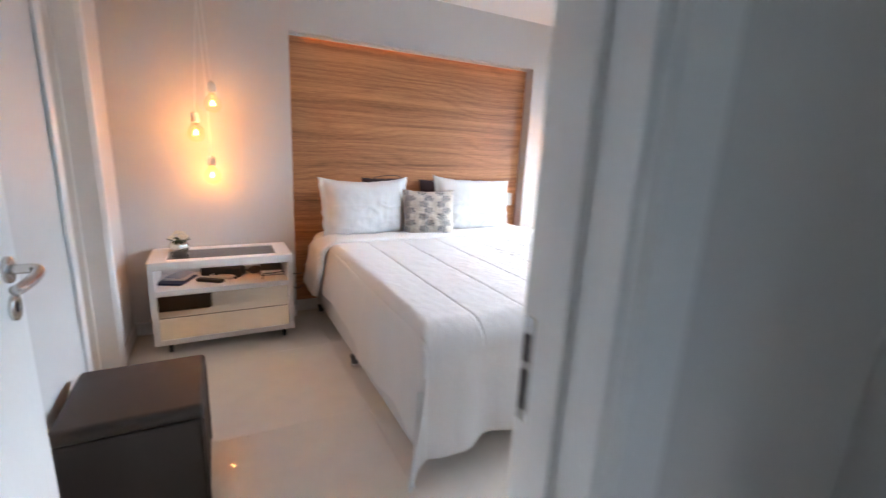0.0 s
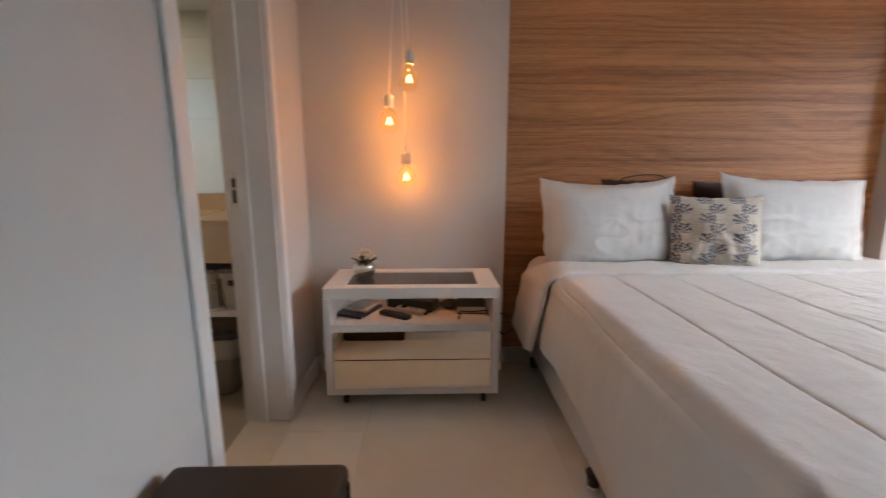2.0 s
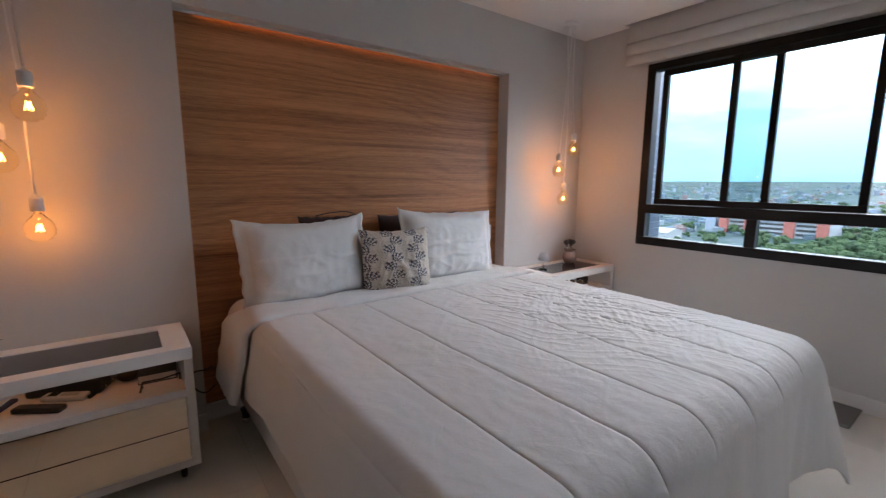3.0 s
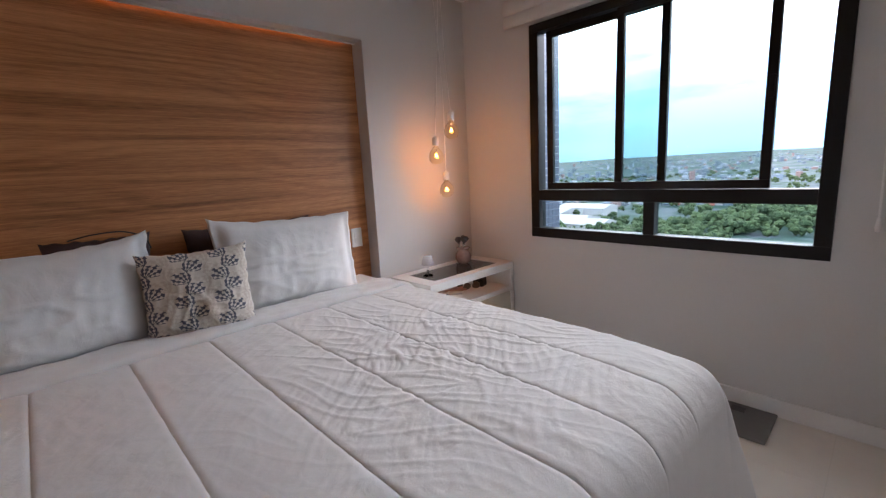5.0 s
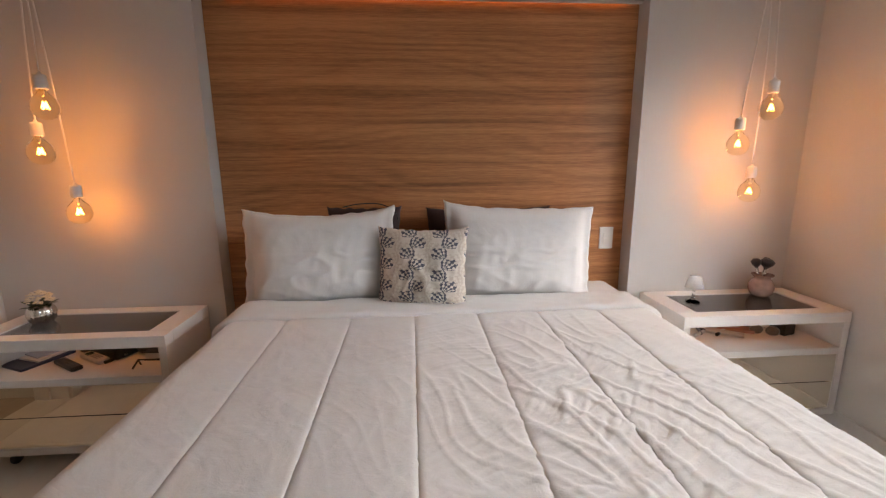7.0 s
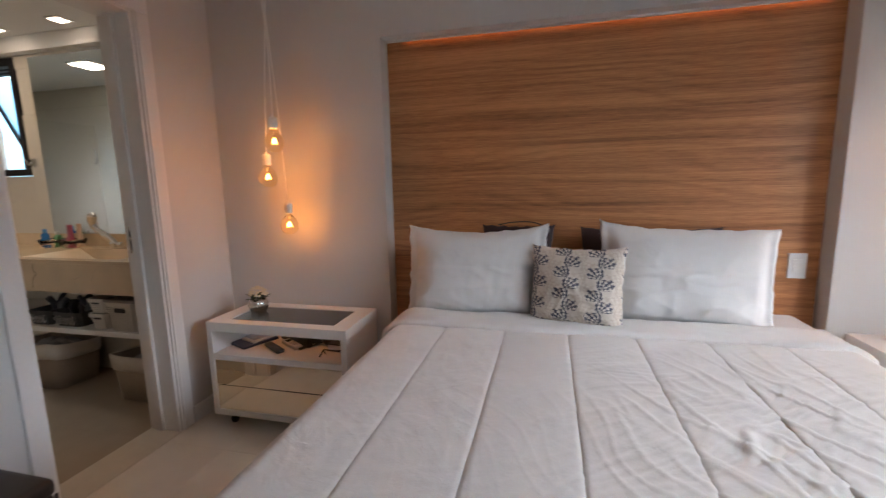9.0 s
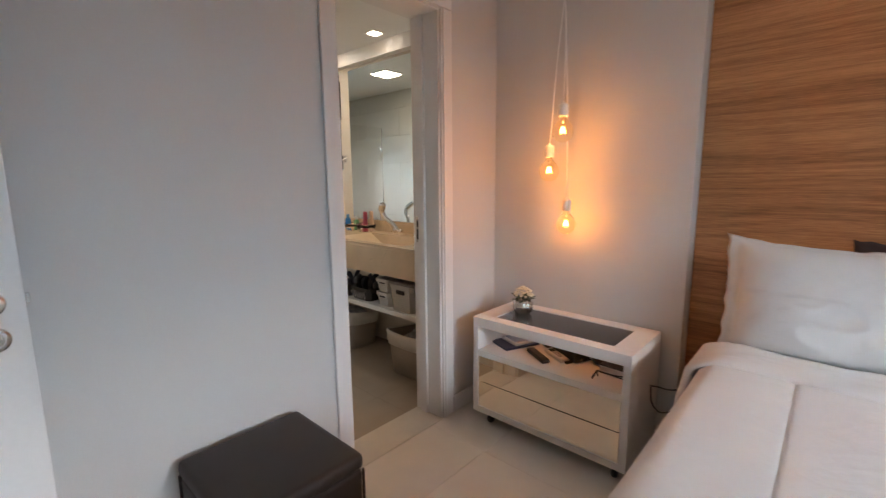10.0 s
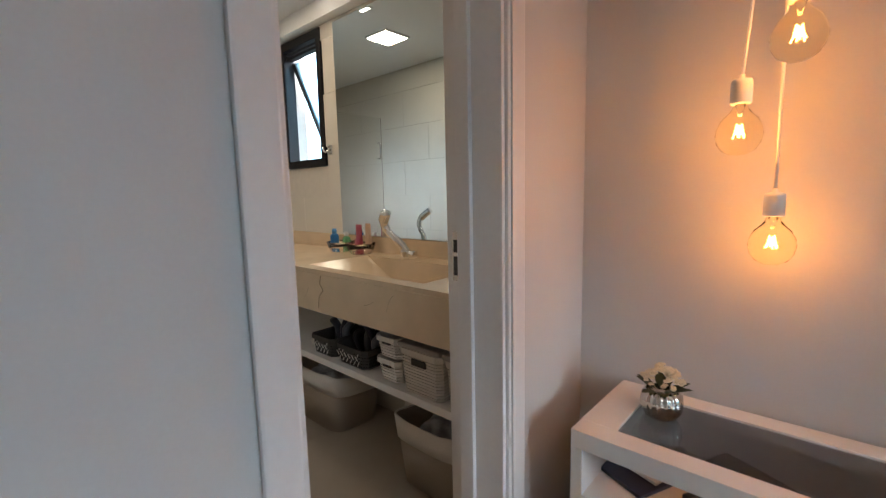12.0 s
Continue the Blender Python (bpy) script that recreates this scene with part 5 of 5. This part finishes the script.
for (x, w) in ((-1.37, 0.11), (-1.19, 0.11)):
    tr = tagged(empty("acrylic_tray", (x, 4.01, VT)), "round clear acrylic tray holding toiletries", "tray", group="clear trays on the vanity")
    tp = part("bowl", lathe([(0.055, 0.0), (0.066, 0.02), (0.078, 0.055), (0.080, 0.055), (0.068, 0.018), (0.056, -0.0), (0.0, 0.0), (0.0, 0.002), (0.054, 0.003)], 28, (x, 4.0, VT + 0.0005)), M_CLEAR, tr, smooth=True)
    tp.visible_shadow = False


def woven(name, x0, x1, y0, y1, z0, h, color, label, lid=None, ribs=10, taper=0.9):
    """A tapered open basket of horizontal bands with a rim and a black block as the handle hole's shade."""
    cx, cy = (x0 + x1) / 2, (y0 + y1) / 2
    root = tagged(empty(name, (cx, cy, z0)), label, "storage basket", group="baskets under the vanity")
    m = solid("weave_" + label.split()[0], color, 0.6)

    def ring(lo, hi, grow, q0, q1):
        s0, s1 = taper + (1 - taper) * q0, taper + (1 - taper) * q1
        bm = bmesh.new()
        out = []
        for s, z in ((s0, lo), (s1, hi)):
            hx, hy = (x1 - x0) / 2 * s + grow, (y1 - y0) / 2 * s + grow
            c = 0.02
            out.append([bm.verts.new((cx + a, cy + b, z)) for a, b in ((-hx + c, -hy), (hx - c, -hy), (hx, -hy + c), (hx, hy - c), (hx - c, hy), (-hx + c, hy), (-hx, hy - c), (-hx, -hy + c))])
        for i in range(8):
            bm.faces.new((out[0][i], out[0][(i + 1) % 8], out[1][(i + 1) % 8], out[1][i]))
        bmesh.ops.recalc_face_normals(bm, faces=bm.faces[:])
        bmesh.ops.solidify(bm, geom=bm.faces[:], thickness=0.004)
        return bm

    part("body", ring(z0, z0 + h, -0.003, 0, 1), m, root)
    part("base", box((x0 + (1 - taper) * (x1 - x0) / 2 + 0.004, y0 + 0.03, z0), (x1 - (1 - taper) * (x1 - x0) / 2 - 0.004, y1 - 0.03, z0 + 0.004)), m, root)
    bands = None
    for k in range(ribs):
        q = (k + 0.2) / ribs
        bands = merge(bands, ring(z0 + h * q, z0 + h * (q + 0.6 / ribs), 0.0015, q, q + 0.6 / ribs))
    part("weave", bands, m, root)
    part("rim", ring(z0 + h - 0.016, z0 + h + 0.003, 0.005, 0.97, 1), m, root)
    hx = (x1 - x0) * 0.18
    # the wall stays uncut; black colour gives the handle hole its shade
    part("handle_hole_shade", box((cx - hx, y0 - 0.0035, z0 + h * 0.68), (cx + hx, y0 + 0.012, z0 + h * 0.84), 0.004), M_BLACKP, root, "black block standing in for the shade in the handle opening")
    if lid:
        part("lid", box((x0 - 0.006, y0 - 0.006, z0 + h + 0.004), (x1 + 0.006, y1 + 0.006, z0 + h + 0.024), 0.008), solid("lid_" + label.split()[0], lid, 0.55), root, "grey lid")
    return root


woven("lidded_basket", -0.475, -0.275, 3.61, 3.95, SHT, 0.165, (0.56, 0.53, 0.48), "pale grey plastic rattan box with lid", (0.24, 0.22, 0.20), 14, 0.94)
woven("lidded_basket", -0.255, -0.135, 3.61, 3.95, SHT, 0.165, (0.56, 0.53, 0.48), "pale grey plastic rattan box with lid", (0.24, 0.22, 0.20), 14, 0.94)
woven("small_basket", -0.625, -0.495, 3.62, 3.86, SHT, 0.09, (0.68, 0.65, 0.60), "white lace-pattern plastic basket", None, 7, 0.88)
woven("small_basket", -0.625, -0.495, 3.62, 3.86, SHT + 0.094, 0.085, (0.68, 0.65, 0.60), "white lace-pattern plastic basket", None, 7, 0.88)
for (x0, x1) in ((-1.10, -0.93), (-0.90, -0.70)):
    woven("dark_basket", x0, x1, 3.62, 3.88, SHT, 0.085, (0.035, 0.032, 0.03), "black and white patterned fabric basket", None, 6, 0.92)
    zig = None
    for k in range(int((x1 - x0) / 0.026) - 1):
        xa = x0 + 0.02 + k * 0.026
        for j, s in ((0, 1), (1, -1), (2, 1)):
            zig = tube([(xa, 3.6225 - 0.0005, SHT + 0.016 + 0.02 * j), (xa + 0.013 * s, 3.6205 - 0.0005, SHT + 0.034 + 0.02 * j)], 0.0022, 4, zig)
    bpy_dark = [o for o in bpy.data.objects if o.name.startswith("dark_basket")][-1]
    part("pattern", zig, M_PAPER, bpy_dark, "white zigzag pattern")
    rr = random.Random(int(-x0 * 100))
    for k in range(4):
        x = x0 + 0.035 + (x1 - x0 - 0.07) * k / 3
        it = tagged(empty("hair_tool", (x, 3.75, SHT + 0.05)), "dark hair-care item standing in a basket", "hair tool", group="hair tools in the baskets")
        part("body", tube(bend([(x, 3.74, SHT + 0.008), (x + rr.uniform(-0.012, 0.012), 3.75 + rr.uniform(-0.05, 0.05), SHT + 0.10), (x + rr.uniform(-0.015, 0.015), 3.75 + rr.uniform(-0.06, 0.06), SHT + 0.13 + 0.02 * (k % 3))]), 0.014 + 0.004 * (k % 2), 10), solid("tool_dark", [(0.02, 0.02, 0.025), (0.05, 0.05, 0.06), (0.03, 0.03, 0.05), (0.10, 0.11, 0.13)][k], 0.35), it, smooth=True)


def hamper(x0, x1, y0, y1, h, label):
    cx, cy = (x0 + x1) / 2, (y0 + y1) / 2
    root = tagged(empty("laundry_hamper", (cx, cy, 0)), label, "laundry basket", group="fabric hampers under the vanity")

    def shell(lo, hi, q0, q1, grow=0.0):
        bm = bmesh.new()
        out = []
        for q, z in ((q0, lo), ((q0 + q1) / 2, (lo + hi) / 2), (q1, hi)):
            s = 0.86 + 0.14 * q
            row = []
            for i in range(40):
                a = 6.2832 * i / 40
                c, d = math.cos(a), math.sin(a)
                u = math.copysign(abs(c) ** 0.45, c) * ((x1 - x0) / 2 * s + grow)
                v = math.copysign(abs(d) ** 0.45, d) * ((y1 - y0) / 2 * s + grow)
                sag = 0.012 * q * math.sin(3 * a) + 0.004 * math.sin(7 * a)
                row.append(bm.verts.new((cx + u + 0.3 * sag, cy + v + 0.3 * sag, z - (0.02 * math.cos(2 * a) + sag) * q)))
            out.append(row)
        for a, b in zip(out, out[1:]):
            for i in range(40):
                bm.faces.new((a[i], a[(i + 1) % 40], b[(i + 1) % 40], b[i]))
        if lo < 0.01:
            bm.faces.new(out[0][::-1])
        bmesh.ops.recalc_face_normals(bm, faces=bm.faces[:])
        bmesh.ops.solidify(bm, geom=bm.faces[:], thickness=0.006)
        return bm

    part("body", shell(0.002, h, 0, 1), mat("jute_" + label.split()[0], (0.36, 0.30, 0.24), 0.95, grain=200, vary=0.12, bump=0.4), root, "jute-coloured woven body", True)
    part("cuff", shell(h * 0.68, h + 0.006, 0.68, 1.0, 0.006), mat("cuff_" + label.split()[0], (0.66, 0.62, 0.56), 0.95, grain=220, vary=0.06, bump=0.3), root, "cream fabric cuff", True)
    lau = tagged(empty("laundry", (cx, cy, h * 0.5)), "crumpled laundry heaped in the hamper", "laundry", group="laundry in the hampers")
    bm = ball((cx, cy, h * 0.62), 1.0, ((x1 - x0) * 0.40, (y1 - y0) * 0.40, h * 0.27), 40, 24)
    for v in bm.verts:
        v.co += Vector((0, 0, 0.05 * (1 - abs(noise.noise(v.co * 9))) ** 2 - 0.02))
    part("cloth", bm, mat("laundry_" + label.split()[0], (0.33, 0.34, 0.36), 0.9, grain=25, vary=0.55, blotch=14, bump=0.3), lau, smooth=True)


hamper(-0.665, -0.27, 3.70, 4.06, 0.285, "two-tone jute and cream fabric hamper with laundry")
hamper(-1.56, -1.085, 3.72, 4.06, 0.30, "wide pale fabric hamper pushed under the shelf")

# marble veins standing a hair proud of the apron
vein = part("vein", tube(bend([(-0.905, VF - 0.0004, 0.882), (-0.915, VF - 0.0004, 0.845), (-0.895, VF - 0.0004, 0.82), (-0.925, VF - 0.0004, 0.79), (-0.935, VF - 0.0004, 0.74)]), 0.0022, 6, flat=0.4), solid("vein_brown", (0.22, 0.15, 0.08), 0.4), bpy.data.objects["vanity_counter"], "dark natural vein")

for k, (x, z, dx, dz) in enumerate(((-0.62, 0.80, 0.04, 0.012), (-1.22, 0.83, 0.05, -0.03), (-0.45, 0.86, -0.03, -0.04), (-1.05, 0.77, 0.03, 0.03))):
    part("vein", tube(bend([(x, VF - 0.0004, z), (x + dx * 0.5, VF - 0.0004, z + dz * 0.3), (x + dx, VF - 0.0004, z + dz), (x + dx * 1.4, VF - 0.0004, z + dz * 1.7)]), 0.0012, 6, flat=0.4), bpy.data.materials["vein_brown"], bpy.data.objects["vanity_counter"], "fine natural vein")

# ---------------------------------------------------------------- outside
GZ = -46.0
# land colours carry the blue of distance haze, painted in
M_LAND = bpy.data.materials.new("hazed_town_and_trees")
M_LAND.use_nodes = True
nn, ll = M_LAND.node_tree.nodes, M_LAND.node_tree.links
co = nn.new("ShaderNodeTexCoord")
big, small = nn.new("ShaderNodeTexNoise"), nn.new("ShaderNodeTexVoronoi")
big.inputs["Scale"].default_value, big.inputs["Detail"].default_value = 0.006, 6
small.inputs["Scale"].default_value = 0.07
ll.new(co.outputs["Object"], big.inputs["Vector"])
ll.new(co.outputs["Object"], small.inputs["Vector"])
hue = nn.new("ShaderNodeValToRGB")
he = hue.color_ramp.elements
he[0].position, he[0].color = 0.0, (0.018, 0.044, 0.042, 1)
he[1].position, he[1].color = 1.0, (0.075, 0.10, 0.115, 1)
for pos, c in ((0.45, (0.026, 0.056, 0.048, 1)), (0.6, (0.045, 0.070, 0.078, 1)), (0.8, (0.06, 0.082, 0.098, 1))):
    he.new(pos).color = c
sep = nn.new("ShaderNodeSeparateColor")
ll.new(small.outputs["Color"], sep.inputs[0])
mm = nn.new("ShaderNodeMath")
mm.operation = "MULTIPLY_ADD"
mm.inputs[1].default_value = 0.55
ll.new(sep.outputs[0], mm.inputs[0])
off = nn.new("ShaderNodeMath")
off.operation = "MULTIPLY_ADD"
off.inputs[1].default_value, off.inputs[2].default_value = 1.7, -0.65
ll.new(big.outputs["Fac"], off.inputs[0])
ll.new(off.outputs[0], mm.inputs[2])
ll.new(mm.outputs[0], hue.inputs["Fac"])
ll.new(hue.outputs["Color"], nn["Principled BSDF"].inputs["Base Color"])
nn["Principled BSDF"].inputs["Roughness"].default_value = 0.95
nn["Principled BSDF"].inputs["Specular IOR Level"].default_value = 0.05
# rolling land out to the horizon
bm = bmesh.new()
rings = [20, 60, 110, 170, 250, 350, 480, 650, 850, 1100, 1400, 1800, 2300, 2900, 3600, 4400]
rows = []
for r in rings:
    row = []
    for k in range(73):
        a = 2 * math.pi * k / 72
        rise = max(0, (r - 900) / 3500) * 62 * (0.75 + 0.5 * noise.noise((math.cos(a) * 3, math.sin(a) * 3, r * 0.0004)))
        row.append(bm.verts.new((10 + r * math.cos(a), 2 + r * math.sin(a), GZ + rise + 6 * noise.noise((r * math.cos(a) * 0.003, r * math.sin(a) * 0.003, 0)))))
    rows.append(row)
for a, b in zip(rows, rows[1:]):
    for k in range(72):
        bm.faces.new((a[k], b[k], b[k + 1], a[k + 1]))
c = bm.verts.new((10, 2, GZ))
for k in range(72):
    bm.faces.new((c, rows[0][k], rows[0][k + 1]))
bmesh.ops.remove_doubles(bm, verts=bm.verts[:], dist=0.01)
bmesh.ops.recalc_face_normals(bm, faces=bm.faces[:])
tagged(obj("ground", bm, M_LAND, True), "wooded town stretching to low hills", "ground", kind="structure")


def crowd(name, rows, faces, material, label, category):
    me = bpy.data.meshes.new(name)
    me.from_pydata(rows, [], faces)
    me.materials.append(material)
    return tagged(new(name, me), label, category, kind="stuff")


def island_hue(m, ramp):
    """Each separate lump or house takes its own hue."""
    n, l = m.node_tree.nodes, m.node_tree.links
    geo, ra = n.new("ShaderNodeNewGeometry"), n.new("ShaderNodeValToRGB")
    ra.color_ramp.interpolation = "CONSTANT" if len(ramp) > 3 else "LINEAR"
    el = ra.color_ramp.elements
    el[0].position, el[0].color = 0, (*ramp[0], 1)
    el[1].position, el[1].color = 1 if len(ramp) < 4 else (len(ramp) - 1) / len(ramp), (*ramp[-1], 1)
    for k, c in enumerate(ramp[1:-1]):
        el.new((k + 1) / len(ramp)).color = (*c, 1)
    l.new(geo.outputs["Random Per Island"], ra.inputs["Fac"])
    l.new(ra.outputs["Color"], n["Principled BSDF"].inputs["Base Color"])
    return m


M_TREES = island_hue(mat("foliage", (0.06, 0.1, 0.04), 0.9, bump=0.0, Specular_IOR_Level=0.1), [(0.017, 0.032, 0.018), (0.028, 0.050, 0.025), (0.045, 0.072, 0.034)])
# house colours are darkened and blued to stand in for haze
M_TOWN = island_hue(mat("hazed_town_walls", (0.4, 0.4, 0.4), 0.9, bump=0.0, Specular_IOR_Level=0.1), [(0.085, 0.12, 0.155), (0.13, 0.095, 0.095), (0.17, 0.20, 0.24), (0.075, 0.10, 0.125), (0.06, 0.09, 0.11), (0.11, 0.135, 0.16)])
rr = random.Random(11)
ico = bmesh.new()
bmesh.ops.create_icosphere(ico, subdivisions=1, radius=1)
IV, IF = [v.co.copy() for v in ico.verts], [[v.index for v in f.verts] for f in ico.faces]
ico.free()


def land(x, y):
    """Height of the ground under a place."""
    return GZ + 6 * noise.noise(((x - 10) * 0.003, (y - 2) * 0.003, 0)) - 2


vs, fs = [], []


def tree(x, y, s):
    z = land(x, y)
    for k in range(rr.randint(8, 11)):
        a, d = rr.uniform(0, 6.28), rr.uniform(0.1, 0.85) * s
        c = Vector((x + d * math.cos(a), y + d * math.sin(a), z + s * rr.uniform(0.75, 1.5)))
        b = len(vs)
        for v in IV:
            q = s * rr.uniform(0.20, 0.42)
            vs.append(tuple(c + v * q))
        fs.extend([[b + i for i in f] for f in IF])


for _ in range(520):
    tree(rr.uniform(290, 560), rr.uniform(-90, 96), rr.uniform(4.5, 7.5))
for _ in range(160):
    tree(rr.uniform(200, 330), rr.uniform(60, 170), rr.uniform(3.5, 6))
for _ in range(700):
    d, a = rr.uniform(380, 1300), rr.uniform(-0.25, 0.85)
    if noise.noise((d * math.cos(a) * 0.006, d * math.sin(a) * 0.006, 2)) > -0.15:
        tree(d * math.cos(a), d * math.sin(a), rr.uniform(4, 7))
crowd("woods", vs, fs, M_TREES, "dense green tree canopy below the tower", "trees")

hv, hf = [], []


def house(x, y, w, d, h, z):
    b = len(hv)
    a = rr.uniform(0, 0.6)
    for dz in (0, h):
        for u, v in ((-w, -d), (w, -d), (w, d), (-w, d)):
            hv.append((x + u * math.cos(a) - v * math.sin(a), y + u * math.sin(a) + v * math.cos(a), z + dz))
    r = 0.22 * min(w, d)
    for u in (-w * 0.6, w * 0.6):
        hv.append((x + u * math.cos(a), y + u * math.sin(a), z + h + r))
    hf.extend([[b + i for i in f] for f in ((0, 1, 5, 4), (1, 2, 6, 5), (2, 3, 7, 6), (3, 0, 4, 7), (4, 5, 9, 8), (6, 7, 8, 9), (5, 6, 9), (7, 4, 8))])


for _ in range(3000):
    d, a = 420 + 2600 * rr.random() ** 1.3, rr.uniform(-0.3, 0.9)
    x, y = d * math.cos(a), d * math.sin(a)
    if noise.noise((x * 0.006, y * 0.006, 2)) < 0.12:
        rise = max(0, (d - 900) / 3500) * 62
        tall = rr.random() < 0.06
        house(x, y, rr.uniform(3, 7), rr.uniform(3, 6), rr.uniform(11, 20) if tall else rr.uniform(3, 7), land(x, y) + rise * 0.75)
crowd("town_houses", hv, hf, M_TOWN, "low houses and blocks scattered to the hills", "town")

# a long white mall with red brick towers
mall = tagged(empty("shopping_centre", (505, 146, GZ)), "long white commercial building with red brick towers", "building")
M_RED, M_PALE = solid("red_brick", (0.22, 0.07, 0.055), 0.9), solid("pale_render", (0.21, 0.225, 0.24), 0.9)
MG = GZ - 4
part("wall", box((495, 100, MG), (540, 185, MG + 15), 0), M_PALE, mall)
part("roof", box((494, 99, MG + 15), (541, 186, MG + 16.2), 0), M_PALE, mall)
for y in (104, 128, 160, 182):
    part("tower", box((491, y - 4, MG), (497, y + 4, MG + 19), 0), M_RED, mall, "red brick tower")
for k in range(3):
    for y0, y1 in ((109, 123), (133, 155), (165, 177)):
        part("window_band", box((494.4, y0, MG + 3 + k * 4.2), (495.2, y1, MG + 5 + k * 4.2), 0), M_BLACKP, mall, "dark window band")
for k, (x, y, w, d) in enumerate(((290, 172, 18, 20), (276, 148, 12, 17), (330, 215, 20, 26), (372, 196, 14, 22))):
    shed = tagged(empty("warehouse", (x, y, GZ)), "low white-roofed industrial shed", "building", group="industrial sheds")
    part("wall", box((x - w, y - d, GZ - 5), (x + w, y + d, GZ + 6), 0), M_PALE, shed)
    bm = bmesh.new()
    q = [bm.verts.new(c) for c in ((x - w - 1, y - d - 1, GZ + 6), (x + w + 1, y - d - 1, GZ + 6), (x + w + 1, y + d + 1, GZ + 6), (x - w - 1, y + d + 1, GZ + 6), (x, y - d - 1, GZ + 9), (x, y + d + 1, GZ + 9))]
    for f in ((0, 4, 5, 3), (1, 2, 5, 4), (0, 1, 4), (2, 3, 5)):
        bm.faces.new([q[i] for i in f])
    part("roof", bm, M_PALE, shed, "pale metal roof")

# ---------------------------------------------------------------- floor tiles
floor = tagged(obj("floor", box((-3.56, -1.75, -0.12), (4.24, 4.25, -0.004)), M_GROUT), "grout bed of the polished beige porcelain floor", "floor", kind="structure")
TS = 0.80
for i in range(-5, 6):
    for j in range(-3, 6):
        x0, y0 = LW + 0.36 + i * TS, 0.22 + j * TS
        xa, xb, ya, yb = max(x0, -3.5), min(x0 + TS, 4.2), max(y0, -1.7), min(y0 + TS, 4.2)
        if xb - xa < 0.05 or yb - ya < 0.05 or (xa < -2.44 and yb < 2.7):
            continue
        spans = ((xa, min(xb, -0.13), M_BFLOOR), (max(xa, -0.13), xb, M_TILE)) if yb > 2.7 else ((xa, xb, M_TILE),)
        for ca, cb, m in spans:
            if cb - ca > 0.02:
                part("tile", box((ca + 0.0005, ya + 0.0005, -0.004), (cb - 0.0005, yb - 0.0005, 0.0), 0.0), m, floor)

# bathroom wall tiles
bw_root = bpy.data.objects["bathroom_wall"]
for j in range(8):
    z0, z1 = j * 0.302, min(j * 0.302 + 0.3, BCZ)
    if z1 - z0 < 0.03:
        continue
    for i in range(6):
        xa, xb = max(BX + 0.012, BX + i * 0.602 - (0.3 if j % 2 else 0)), min(-0.132, BX + i * 0.602 + 0.6 - (0.3 if j % 2 else 0))
        if xb - xa > 0.03:
            part("tile", box((xa, BS, z0), (xb, BS + 0.006, z1)), M_BTILE, bw_root)
            for ca, cb in ((xa, min(xb, BWX0)), (max(xa, BWX1), xb)) if z1 > BWZ0 and z0 < BWZ1 else ((xa, xb),):
                if cb - ca > 0.03:
                    part("tile", box((ca, BN - 0.004, z0), (cb, BN, z1)), M_BTILE, bw_root)
    for i in range(2):
        part("tile", box((BX, BS + 0.01 + i * 0.602, z0), (BX + 0.006, min(BN - 0.01, BS + 0.61 + i * 0.602), z1)), M_BTILE, bw_root)
